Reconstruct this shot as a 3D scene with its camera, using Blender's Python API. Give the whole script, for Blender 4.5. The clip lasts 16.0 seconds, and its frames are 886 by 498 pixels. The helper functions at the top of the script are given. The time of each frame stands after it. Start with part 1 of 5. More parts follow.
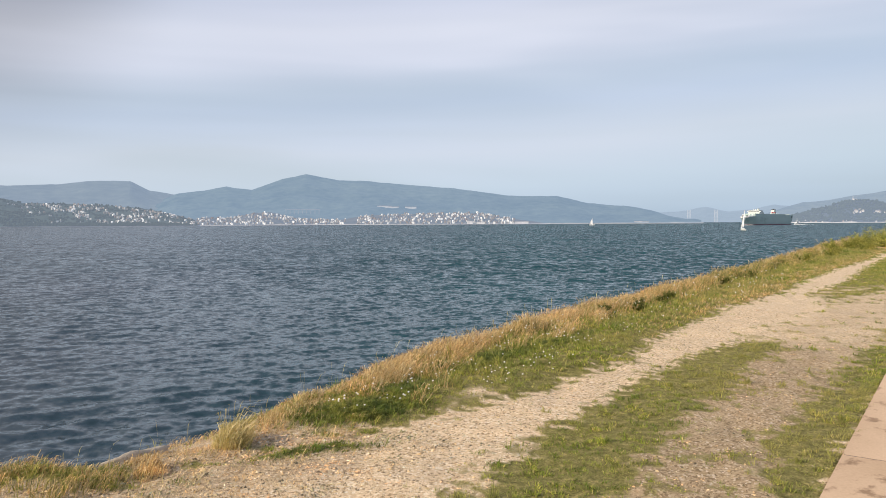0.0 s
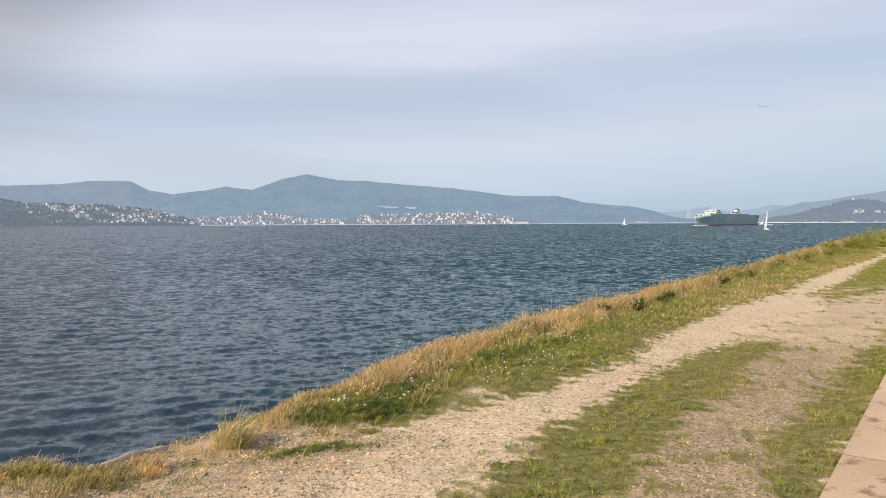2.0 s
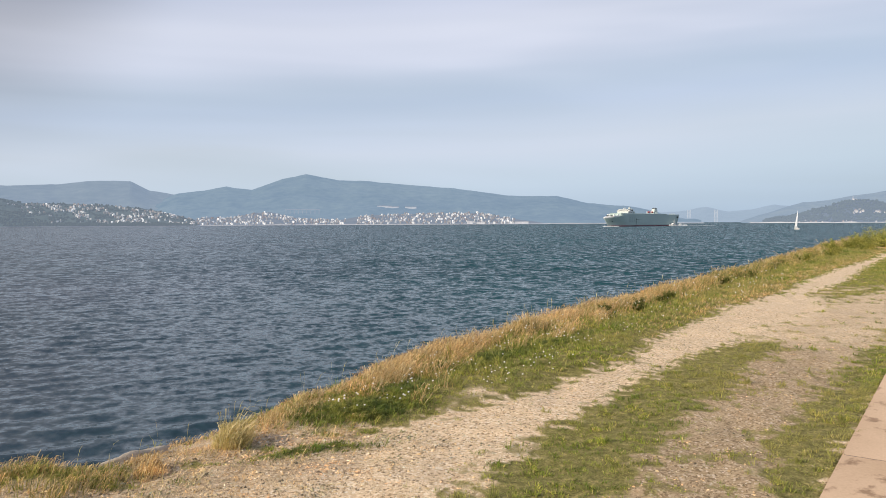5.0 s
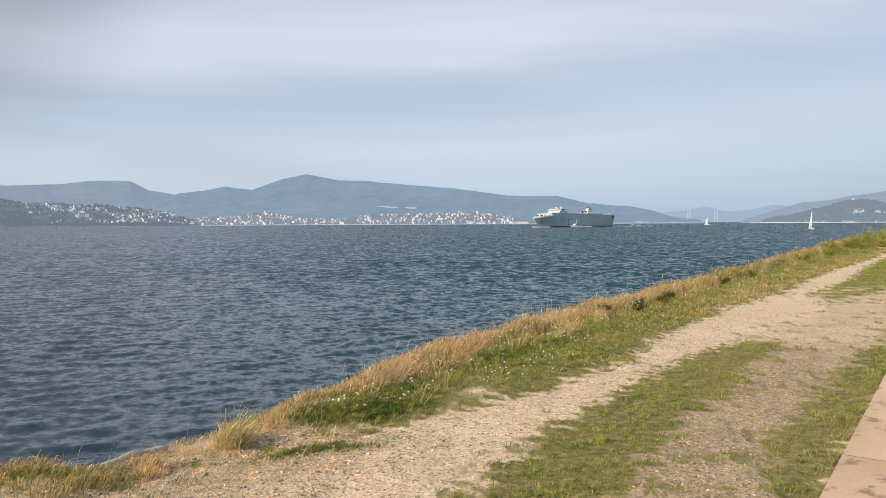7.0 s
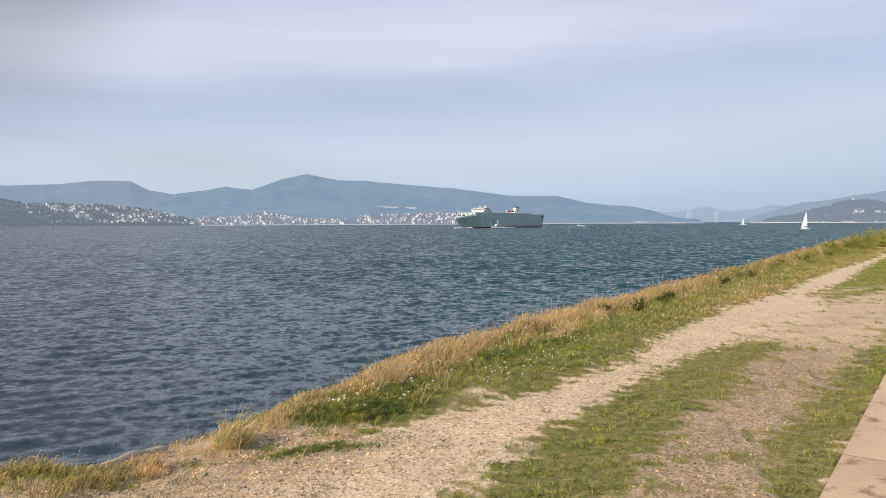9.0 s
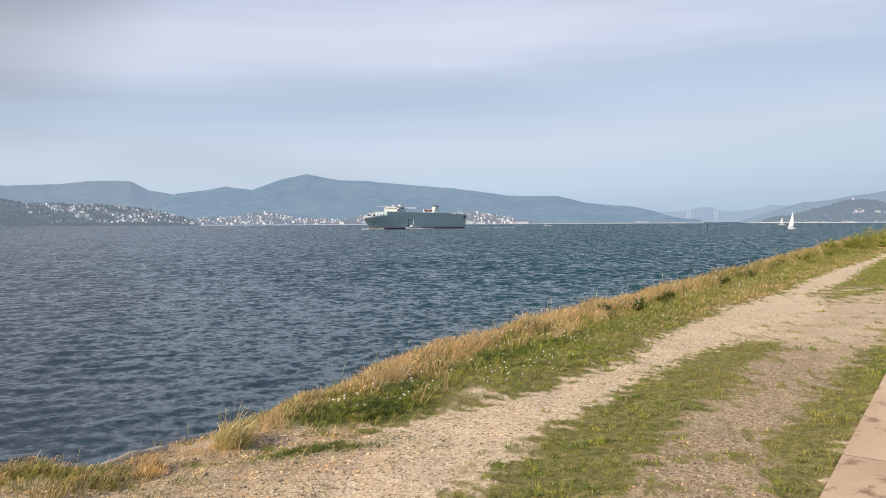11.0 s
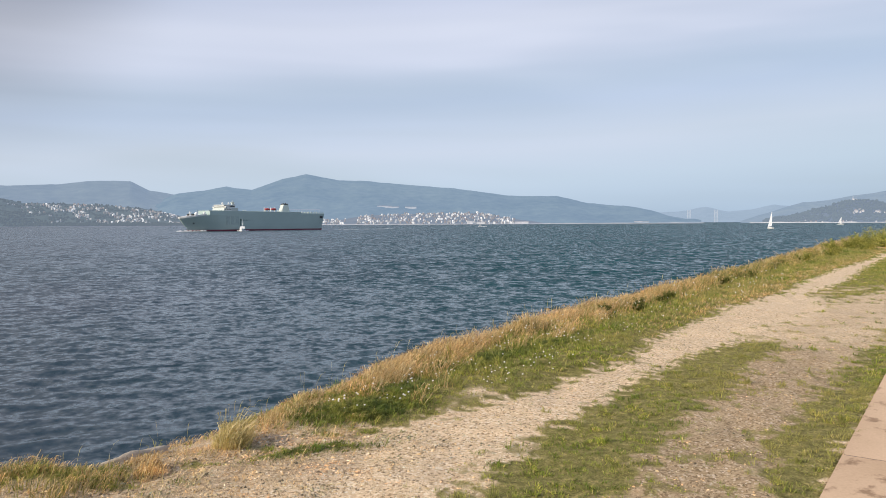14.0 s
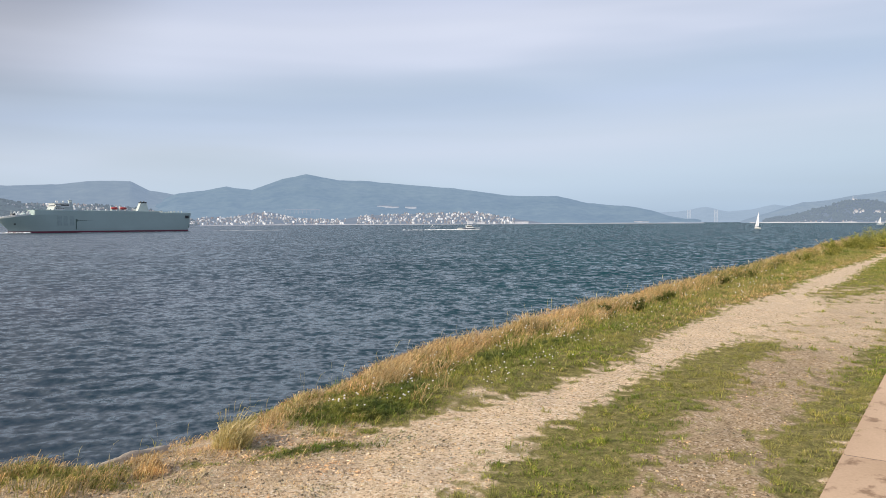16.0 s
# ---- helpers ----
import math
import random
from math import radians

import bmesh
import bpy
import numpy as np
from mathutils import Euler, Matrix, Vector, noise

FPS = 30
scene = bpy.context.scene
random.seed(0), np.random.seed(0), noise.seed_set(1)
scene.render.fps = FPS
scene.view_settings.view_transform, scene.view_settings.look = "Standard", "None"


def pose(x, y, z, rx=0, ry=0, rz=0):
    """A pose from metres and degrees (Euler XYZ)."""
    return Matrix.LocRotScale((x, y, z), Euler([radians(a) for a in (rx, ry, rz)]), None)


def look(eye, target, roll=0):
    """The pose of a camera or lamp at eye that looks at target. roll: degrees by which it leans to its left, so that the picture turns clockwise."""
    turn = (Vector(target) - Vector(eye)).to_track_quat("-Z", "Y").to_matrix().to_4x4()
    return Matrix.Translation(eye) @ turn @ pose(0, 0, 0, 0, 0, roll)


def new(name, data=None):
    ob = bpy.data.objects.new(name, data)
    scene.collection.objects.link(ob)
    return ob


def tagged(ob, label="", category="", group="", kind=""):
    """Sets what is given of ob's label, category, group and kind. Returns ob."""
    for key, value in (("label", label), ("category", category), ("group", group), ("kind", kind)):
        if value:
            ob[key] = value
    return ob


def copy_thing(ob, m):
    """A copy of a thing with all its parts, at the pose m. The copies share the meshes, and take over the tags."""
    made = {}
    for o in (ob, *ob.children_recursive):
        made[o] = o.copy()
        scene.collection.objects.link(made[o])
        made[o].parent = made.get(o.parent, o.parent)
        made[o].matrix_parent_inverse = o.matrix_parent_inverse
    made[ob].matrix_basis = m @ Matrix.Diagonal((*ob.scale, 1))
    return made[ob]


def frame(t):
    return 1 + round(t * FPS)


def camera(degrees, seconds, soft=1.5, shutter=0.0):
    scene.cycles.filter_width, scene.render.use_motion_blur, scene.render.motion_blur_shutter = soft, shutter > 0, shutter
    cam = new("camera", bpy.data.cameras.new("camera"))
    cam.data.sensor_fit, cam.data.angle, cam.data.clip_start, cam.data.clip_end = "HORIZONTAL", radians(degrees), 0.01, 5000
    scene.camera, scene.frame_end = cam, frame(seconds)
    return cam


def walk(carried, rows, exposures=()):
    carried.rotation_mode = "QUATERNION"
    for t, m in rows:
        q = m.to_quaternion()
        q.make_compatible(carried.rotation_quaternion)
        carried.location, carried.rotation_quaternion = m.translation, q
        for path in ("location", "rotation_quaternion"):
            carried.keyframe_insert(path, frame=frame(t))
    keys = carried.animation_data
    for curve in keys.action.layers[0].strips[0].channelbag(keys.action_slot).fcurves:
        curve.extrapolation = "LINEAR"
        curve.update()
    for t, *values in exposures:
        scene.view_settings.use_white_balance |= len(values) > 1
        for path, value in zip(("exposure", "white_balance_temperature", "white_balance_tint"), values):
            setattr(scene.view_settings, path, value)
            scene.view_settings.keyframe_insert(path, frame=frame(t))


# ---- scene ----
EYE = (0.0, 0.0, 1.6)
cam = camera(62, 16.0, soft=0.95)
VIEW = look(EYE, (0.0, 100.0, -2.06), -0.26)
walk(cam, [(0.0, VIEW), (16.0, VIEW)], exposures=[(0.0, 0.02, 6760, 10), (8.0, -0.02, 6600, 10), (16.0, -0.02, 6520, 10)])

WATER = -5.4            # the bay lies this far below the promenade
SUN_AZ, SUN_EL = -123.0, 31.0

# ---------------------------------------------------------------- world and sun


def link(tree, a, b):
    tree.links.new(a, b)


def make_world():
    world = bpy.data.worlds.new("sky")
    scene.world = world
    world.use_nodes = True
    t = world.node_tree
    t.nodes.clear()
    n = t.nodes.new
    out, bg = n("ShaderNodeOutputWorld"), n("ShaderNodeBackground")
    sky = n("ShaderNodeTexSky")
    sky.sky_type, sky.sun_disc = "NISHITA", False
    sky.sun_elevation, sky.sun_rotation = radians(SUN_EL), radians(SUN_AZ)
    sky.air_density, sky.dust_density, sky.ozone_density = 1.0, 1.6, 1.2
    coord = n("ShaderNodeTexCoord")
    # long thin cloud sheets that rise slowly to the right
    turn = n("ShaderNodeMapping")
    turn.inputs["Rotation"].default_value = (0, radians(7), 0)
    turn.inputs["Scale"].default_value = (1.3, 1.0, 11.0)
    turn.inputs["Location"].default_value = (0.35, 0.2, 0.62)
    link(t, coord.outputs["Generated"], turn.inputs["Vector"])
    veil = n("ShaderNodeTexNoise")
    veil.inputs["Scale"].default_value, veil.inputs["Detail"].default_value = 1.0, 2.5
    veil.inputs["Roughness"].default_value, veil.inputs["Distortion"].default_value = 0.5, 0.35
    link(t, turn.outputs["Vector"], veil.inputs["Vector"])
    amount = n("ShaderNodeMapRange")
    amount.interpolation_type = "SMOOTHSTEP"
    for key, value in (("From Min", 0.3), ("From Max", 0.68), ("To Min", 0.72), ("To Max", 1.0)):
        amount.inputs[key].default_value = value
    link(t, veil.outputs["Fac"], amount.inputs["Value"])
    # the veil hangs in layers that rise to the east: pale haze, blue-grey gap, white sheet
    tilt = n("ShaderNodeVectorMath")
    tilt.operation = "DOT_PRODUCT"
    tilt.inputs[1].default_value = (-0.055, 0.0, 1.0)
    link(t, coord.outputs["Generated"], tilt.inputs[0])
    fray = n("ShaderNodeMath")
    fray.operation = "MULTIPLY_ADD"
    fray.inputs[1].default_value = 0.07
    link(t, veil.outputs["Fac"], fray.inputs[0])
    link(t, tilt.outputs["Value"], fray.inputs[2])
    tone = n("ShaderNodeValToRGB")
    el = tone.color_ramp.elements
    el[0].position, el[0].color = 0.035, (4.6, 5.9, 7.5, 1)
    el[1].position, el[1].color = 1.0, (3.2, 4.1, 6.2, 1)
    for at, colour in ((0.09, (5.6, 6.8, 8.2)), (0.14, (6.25, 7.1, 8.5)), (0.185, (5.65, 6.7, 8.6)), (0.205, (5.8, 6.8, 8.5)), (0.25, (7.0, 7.6, 9.2)), (0.29, (7.3, 7.8, 9.3)), (0.32, (6.5, 7.1, 8.8)), (0.37, (6.9, 7.5, 9.0)), (0.58, (4.4, 5.2, 7.2))):
        mid = el.new(at)
        mid.color = (*colour, 1)
    link(t, fray.outputs["Value"], tone.inputs["Fac"])
    mix = n("ShaderNodeMix")
    mix.data_type = "RGBA"
    link(t, amount.outputs["Result"], mix.inputs["Factor"])
    link(t, sky.outputs["Color"], mix.inputs["A"])
    link(t, tone.outputs["Color"], mix.inputs["B"])
    # one ragged dark patch added to the sky, high to the north-west; no known cloud
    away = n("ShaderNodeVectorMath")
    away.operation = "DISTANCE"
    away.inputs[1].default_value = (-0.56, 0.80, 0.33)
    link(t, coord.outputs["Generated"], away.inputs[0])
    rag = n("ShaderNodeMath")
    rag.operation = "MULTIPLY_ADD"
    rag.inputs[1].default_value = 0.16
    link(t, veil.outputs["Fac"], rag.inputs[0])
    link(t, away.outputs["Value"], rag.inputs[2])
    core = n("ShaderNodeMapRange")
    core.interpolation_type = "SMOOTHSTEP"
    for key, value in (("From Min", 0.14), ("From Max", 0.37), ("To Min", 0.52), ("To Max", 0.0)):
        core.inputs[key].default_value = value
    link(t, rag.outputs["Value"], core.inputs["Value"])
    dim_patch = n("ShaderNodeMix")
    dim_patch.data_type = "RGBA"
    dim_patch.inputs["B"].default_value = (1.5, 1.5, 1.65, 1)
    link(t, core.outputs["Result"], dim_patch.inputs["Factor"])
    link(t, mix.outputs["Result"], dim_patch.inputs["A"])
    bg.inputs["Strength"].default_value = 0.1
    link(t, dim_patch.outputs["Result"], bg.inputs["Color"])
    link(t, bg.outputs["Background"], out.inputs["Surface"])


make_world()
sun = new("sun", bpy.data.lights.new("sun", "SUN"))
sun.data.energy, sun.data.angle, sun.data.color = 5.0, radians(0.6), (1.0, 0.86, 0.68)
az, el = radians(SUN_AZ), radians(SUN_EL)
sun.matrix_world = look((math.sin(az) * math.cos(el) * 100, math.cos(az) * math.cos(el) * 100, math.sin(el) * 100), (0, 0, 0))

# ---------------------------------------------------------------- materials


def material(name):
    m = bpy.data.materials.new(name)
    m.use_nodes = True
    t = m.node_tree
    return m, t, t.nodes["Principled BSDF"]


def noise_node(t, scale, detail=4.0, vector=None, rough=0.55):
    n = t.nodes.new("ShaderNodeTexNoise")
    n.inputs["Scale"].default_value, n.inputs["Detail"].default_value, n.inputs["Roughness"].default_value = scale, detail, rough
    if vector is not None:
        link(t, vector, n.inputs["Vector"])
    return n


def ramp(t, fac, stops):
    r = t.nodes.new("ShaderNodeValToRGB")
    e = r.color_ramp.elements
    while len(e) < len(stops):
        e.new(0.5)
    for k, (p, c) in enumerate(stops):
        e[k].position, e[k].color = p, (*c, 1)
    link(t, fac, r.inputs["Fac"])
    return r.outputs["Color"]


def blend(t, fac, a, b, kind="MIX"):
    m = t.nodes.new("ShaderNodeMix")
    m.data_type, m.blend_type = "RGBA", kind
    for key, v in (("Factor", fac), ("A", a), ("B", b)):
        if isinstance(v, (int, float)):
            m.inputs[key].default_value = v
        elif isinstance(v, tuple):
            m.inputs[key].default_value = (*v, 1)
        else:
            link(t, v, m.inputs[key])
    return m.outputs["Result"]


def bump(t, bsdf, height, strength, distance):
    b = t.nodes.new("ShaderNodeBump")
    b.inputs["Strength"].default_value, b.inputs["Distance"].default_value = strength, distance
    link(t, height, b.inputs["Height"])
    link(t, b.outputs["Normal"], bsdf.inputs["Normal"])


def object_coord(t):
    return t.nodes.new("ShaderNodeTexCoord").outputs["Object"]


def paint(name, colour, rough=0.5, metal=0.0, grain=6.0, dirt=0.2, relief=0.0):
    """A painted or plain surface with faint large and small variation."""
    m, t, b = material(name)
    v = object_coord(t)
    big, small = noise_node(t, grain * 0.15, 3, v), noise_node(t, grain * 2.0, 5, v)
    dark = tuple(c * (1 - dirt) for c in colour)
    light = tuple(min(1, c * (1 + dirt * 0.4)) for c in colour)
    c = ramp(t, big.outputs["Fac"], [(0.3, dark), (0.7, light)])
    c = blend(t, 0.25, c, ramp(t, small.outputs["Fac"], [(0.3, dark), (0.7, colour)]))
    link(t, c, b.inputs["Base Color"])
    b.inputs["Roughness"].default_value, b.inputs["Metallic"].default_value = rough, metal
    if relief:
        bump(t, b, small.outputs["Fac"], 0.5, relief)
    return m


def hazed_material(name, low, high, haze_tint, strength, grain):
    """Far woods, fields and walls in two tones; blue air haze is painted in as emission."""
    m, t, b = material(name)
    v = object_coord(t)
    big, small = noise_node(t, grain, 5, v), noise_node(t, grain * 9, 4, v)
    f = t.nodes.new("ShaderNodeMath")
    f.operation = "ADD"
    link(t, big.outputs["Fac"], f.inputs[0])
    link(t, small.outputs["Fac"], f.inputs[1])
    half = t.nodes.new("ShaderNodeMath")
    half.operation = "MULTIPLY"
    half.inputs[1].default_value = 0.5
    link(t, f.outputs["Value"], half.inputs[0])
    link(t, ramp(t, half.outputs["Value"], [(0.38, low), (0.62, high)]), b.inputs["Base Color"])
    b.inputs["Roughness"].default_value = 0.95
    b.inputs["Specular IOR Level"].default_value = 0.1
    b.inputs["Emission Color"].default_value = (*haze_tint, 1)
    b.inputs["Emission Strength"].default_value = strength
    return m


def water_material():
    """Choppy sea: the mesh carries the waves, the shading normal the ripples and the chop far out."""
    m, t, b = material("sea_water")
    b.inputs["Roughness"].default_value = 0.14
    b.inputs["IOR"].default_value = 1.33
    v = object_coord(t)
    n = t.nodes.new

    def op(kind, a, c):
        k = n("ShaderNodeVectorMath")
        k.operation = kind
        for slot, value in ((0, a), (1, c)):
            if isinstance(value, tuple):
                k.inputs[slot].default_value = value
            elif value is not None:
                link(t, value, k.inputs[slot])
        return k.outputs["Value"] if kind == "LENGTH" else k.outputs["Vector"]

    def remap(value, a0, a1, b0, b1):
        k = n("ShaderNodeMapRange")
        for key, q in (("From Min", a0), ("From Max", a1), ("To Min", b0), ("To Max", b1)):
            k.inputs[key].default_value = q
        link(t, value, k.inputs["Value"])
        return k.outputs["Result"]

    def scaled(vector, value):
        k = n("ShaderNodeVectorMath")
        k.operation = "SCALE"
        link(t, vector, k.inputs[0])
        link(t, value, k.inputs["Scale"])
        return k.outputs["Vector"]

    def slopes(node, gain):
        return op("MULTIPLY", op("SUBTRACT", node.outputs["Color"], (0.5, 0.5, 0.5)), (gain, gain, 0.0))

    # cat's-paws: the breeze roughens some patches more than others
    paws = noise_node(t, 0.05, 3, v, 0.6)
    # and blows fresher away from the shelter of the town
    sep = n("ShaderNodeSeparateXYZ")
    link(t, v, sep.inputs["Vector"])
    away = n("ShaderNodeMath")
    away.operation = "DIVIDE"
    link(t, sep.outputs["X"], away.inputs[0])
    link(t, remap(op("LENGTH", v, None), 0.0, 5000.0, 10.0, 5010.0), away.inputs[1])
    shelter = away.outputs["Value"]
    fresh = n("ShaderNodeMath")
    fresh.operation = "MULTIPLY"
    link(t, remap(paws.outputs["Fac"], 0.36, 0.64, 0.85, 1.15), fresh.inputs[0])
    link(t, remap(shelter, -0.45, 0.2, 0.7, 1.8), fresh.inputs[1])
    gust = fresh.outputs["Value"]
    out = remap(op("LENGTH", v, None), 15.0, 110.0, 0.0, 1.0)
    ripple = scaled(slopes(noise_node(t, 2.3, 2, v, 0.55), 0.8), gust)
    chop = slopes(noise_node(t, 0.7, 2, v, 0.55), 0.9)
    lay = n("ShaderNodeMapping")
    lay.inputs["Rotation"].default_value = (0, 0, radians(-8))
    lay.inputs["Scale"].default_value = (0.42, 0.10, 1.0)
    link(t, v, lay.inputs["Vector"])
    crest = op("MULTIPLY", slopes(noise_node(t, 1.0, 3, lay.outputs["Vector"], 0.65), 0.22), (0.4, 1.0, 0.0))
    far = scaled(op("ADD", op("ADD", chop, crest), (0.0, -0.185, 0.0)), gust)
    g = n("ShaderNodeNewGeometry")
    total = op("ADD", op("ADD", ripple, scaled(far, out)), g.outputs["Normal"])
    link(t, op("NORMALIZE", total, None), b.inputs["Normal"])
    # silt and depth shift the body colour over tens of metres
    drift = noise_node(t, 0.02, 3, v)
    deep = ramp(t, drift.outputs["Fac"], [(0.35, (0.016, 0.028, 0.040)), (0.65, (0.013, 0.033, 0.042))])
    shoal = ramp(t, drift.outputs["Fac"], [(0.35, (0.008, 0.043, 0.050)), (0.65, (0.006, 0.049, 0.056))])
    link(t, blend(t, remap(shelter, -0.4, 0.1, 0.0, 1.0), deep, shoal), b.inputs["Base Color"])
    return m


def ground_material():
    """Gravel, thin gravelly turf and soil, shared out by the ground's cover attribute."""
    m, t, b = material("gravel_and_turf")
    v = object_coord(t)
    cover = t.nodes.new("ShaderNodeAttribute")
    cover.attribute_name = "cover"
    bare = t.nodes.new("ShaderNodeAttribute")
    bare.attribute_name = "grit"
    stones = t.nodes.new("ShaderNodeTexVoronoi")
    stones.inputs["Scale"].default_value = 62.0
    link(t, v, stones.inputs["Vector"])
    tint = t.nodes.new("ShaderNodeSeparateColor")
    link(t, stones.outputs["Color"], tint.inputs["Color"])
    big, mid = noise_node(t, 0.9, 4, v), noise_node(t, 14.0, 5, v)
    sand = ramp(t, tint.outputs["Red"], [(0.0, (0.28, 0.19, 0.11)), (0.2, (0.68, 0.51, 0.33)), (0.8, (0.84, 0.66, 0.445)), (1.0, (0.92, 0.81, 0.65))])
    grit = ramp(t, tint.outputs["Green"], [(0.0, (0.21, 0.145, 0.08)), (0.4, (0.41, 0.30, 0.18)), (0.85, (0.54, 0.41, 0.26)), (1.0, (0.68, 0.57, 0.45))])
    c = blend(t, bare.outputs["Fac"], sand, grit)
    c = blend(t, 0.42, c, ramp(t, mid.outputs["Fac"], [(0.3, (0.55, 0.52, 0.48)), (0.7, (1.0, 1.0, 1.0))]), "MULTIPLY")
    c = blend(t, 0.2, c, ramp(t, big.outputs["Fac"], [(0.35, (0.75, 0.72, 0.68)), (0.65, (1.0, 1.0, 1.0))]), "MULTIPLY")
    soil = ramp(t, mid.outputs["Fac"], [(0.3, (0.13, 0.115, 0.038)), (0.5, (0.23, 0.21, 0.07)), (0.7, (0.36, 0.30, 0.125))])
    crumbs = noise_node(t, 75.0, 3, v, 0.65)
    soil = blend(t, 0.85, soil, ramp(t, crumbs.outputs["Fac"], [(0.35, (0.45, 0.45, 0.42)), (0.65, (1.3, 1.25, 1.2))]), "MULTIPLY")
    edge = t.nodes.new("ShaderNodeMath")
    edge.operation = "MULTIPLY_ADD"
    edge.inputs[1].default_value = 0.5
    link(t, mid.outputs["Fac"], edge.inputs[0])
    link(t, cover.outputs["Fac"], edge.inputs[2])
    share = t.nodes.new("ShaderNodeMapRange")
    for key, value in (("From Min", 0.55), ("From Max", 0.95)):
        share.inputs[key].default_value = value
    link(t, edge.outputs["Value"], share.inputs["Value"])
    link(t, blend(t, share.outputs["Result"], c, soil), b.inputs["Base Color"])
    b.inputs["Roughness"].default_value = 0.95
    b.inputs["Specular IOR Level"].default_value = 0.2
    bump(t, b, noise_node(t, 85.0, 3, v, 0.6).outputs["Fac"], 1.0, 0.014)
    return m


def slab_material():
    """Pinkish concrete, blotched, with small ragged brown stains."""
    m, t, b = material("pink_concrete")
    v = object_coord(t)
    big, small, fine = noise_node(t, 0.6, 4, v), noise_node(t, 7.0, 5, v), noise_node(t, 60.0, 4, v)
    c = ramp(t, big.outputs["Fac"], [(0.35, (0.50, 0.345, 0.215)), (0.65, (0.64, 0.455, 0.30))])
    c = blend(t, 0.3, c, ramp(t, fine.outputs["Fac"], [(0.3, (0.62, 0.58, 0.54)), (0.7, (1.0, 1.0, 1.0))]), "MULTIPLY")
    flat = t.nodes.new("ShaderNodeMapping")
    flat.inputs["Scale"].default_value = (0.8, 1.0, 1.0)
    link(t, v, flat.inputs["Vector"])
    spots = noise_node(t, 5.5, 5, flat.outputs["Vector"], 0.62)
    c = blend(t, 0.8, c, ramp(t, spots.outputs["Fac"], [(0.35, (0.42, 0.36, 0.30)), (0.44, (1.0, 1.0, 1.0))]), "MULTIPLY")
    link(t, c, b.inputs["Base Color"])
    b.inputs["Roughness"].default_value = 0.88
    bump(t, b, small.outputs["Fac"], 0.5, 0.004)
    return m


def blade_material(name, stops, through_light=0.35, drift_share=0.8, parched=0.0):
    """Grass: each blade takes its own tone from dry to fresh."""
    m, t, b = material(name)
    g = t.nodes.new("ShaderNodeNewGeometry")
    v = object_coord(t)
    patch, tuft = noise_node(t, 2.1, 4, v), noise_node(t, 13.0, 3, v)
    own = ramp(t, g.outputs["Random Per Island"], stops)
    drift = ramp(t, patch.outputs["Fac"], [(0.35, (0.50, 0.64, 0.54)), (0.65, (1.22, 1.08, 0.95))])
    c = blend(t, drift_share, own, drift, "MULTIPLY")
    c = blend(t, drift_share, c, ramp(t, tuft.outputs["Fac"], [(0.38, (0.42, 0.45, 0.43)), (0.5, (1.0, 1.0, 1.0)), (0.62, (1.6, 1.48, 1.3))]), "MULTIPLY")
    if parched:
        dry = ramp(t, noise_node(t, 0.45, 3, v).outputs["Fac"], [(0.42, (0.0, 0.0, 0.0)), (0.62, (parched, parched, parched))])
        c = blend(t, dry, c, (0.42, 0.35, 0.13))
    link(t, c, b.inputs["Base Color"])
    b.inputs["Roughness"].default_value = 0.6
    b.inputs["Specular IOR Level"].default_value = 0.25
    leaf = t.nodes.new("ShaderNodeBsdfTranslucent")
    link(t, c, leaf.inputs["Color"])
    add = t.nodes.new("ShaderNodeMixShader")
    add.inputs["Fac"].default_value = through_light
    link(t, b.outputs["BSDF"], add.inputs[1])
    link(t, leaf.outputs["BSDF"], add.inputs[2])
    link(t, add.outputs["Shader"], t.nodes["Material Output"].inputs["Surface"])
    return m


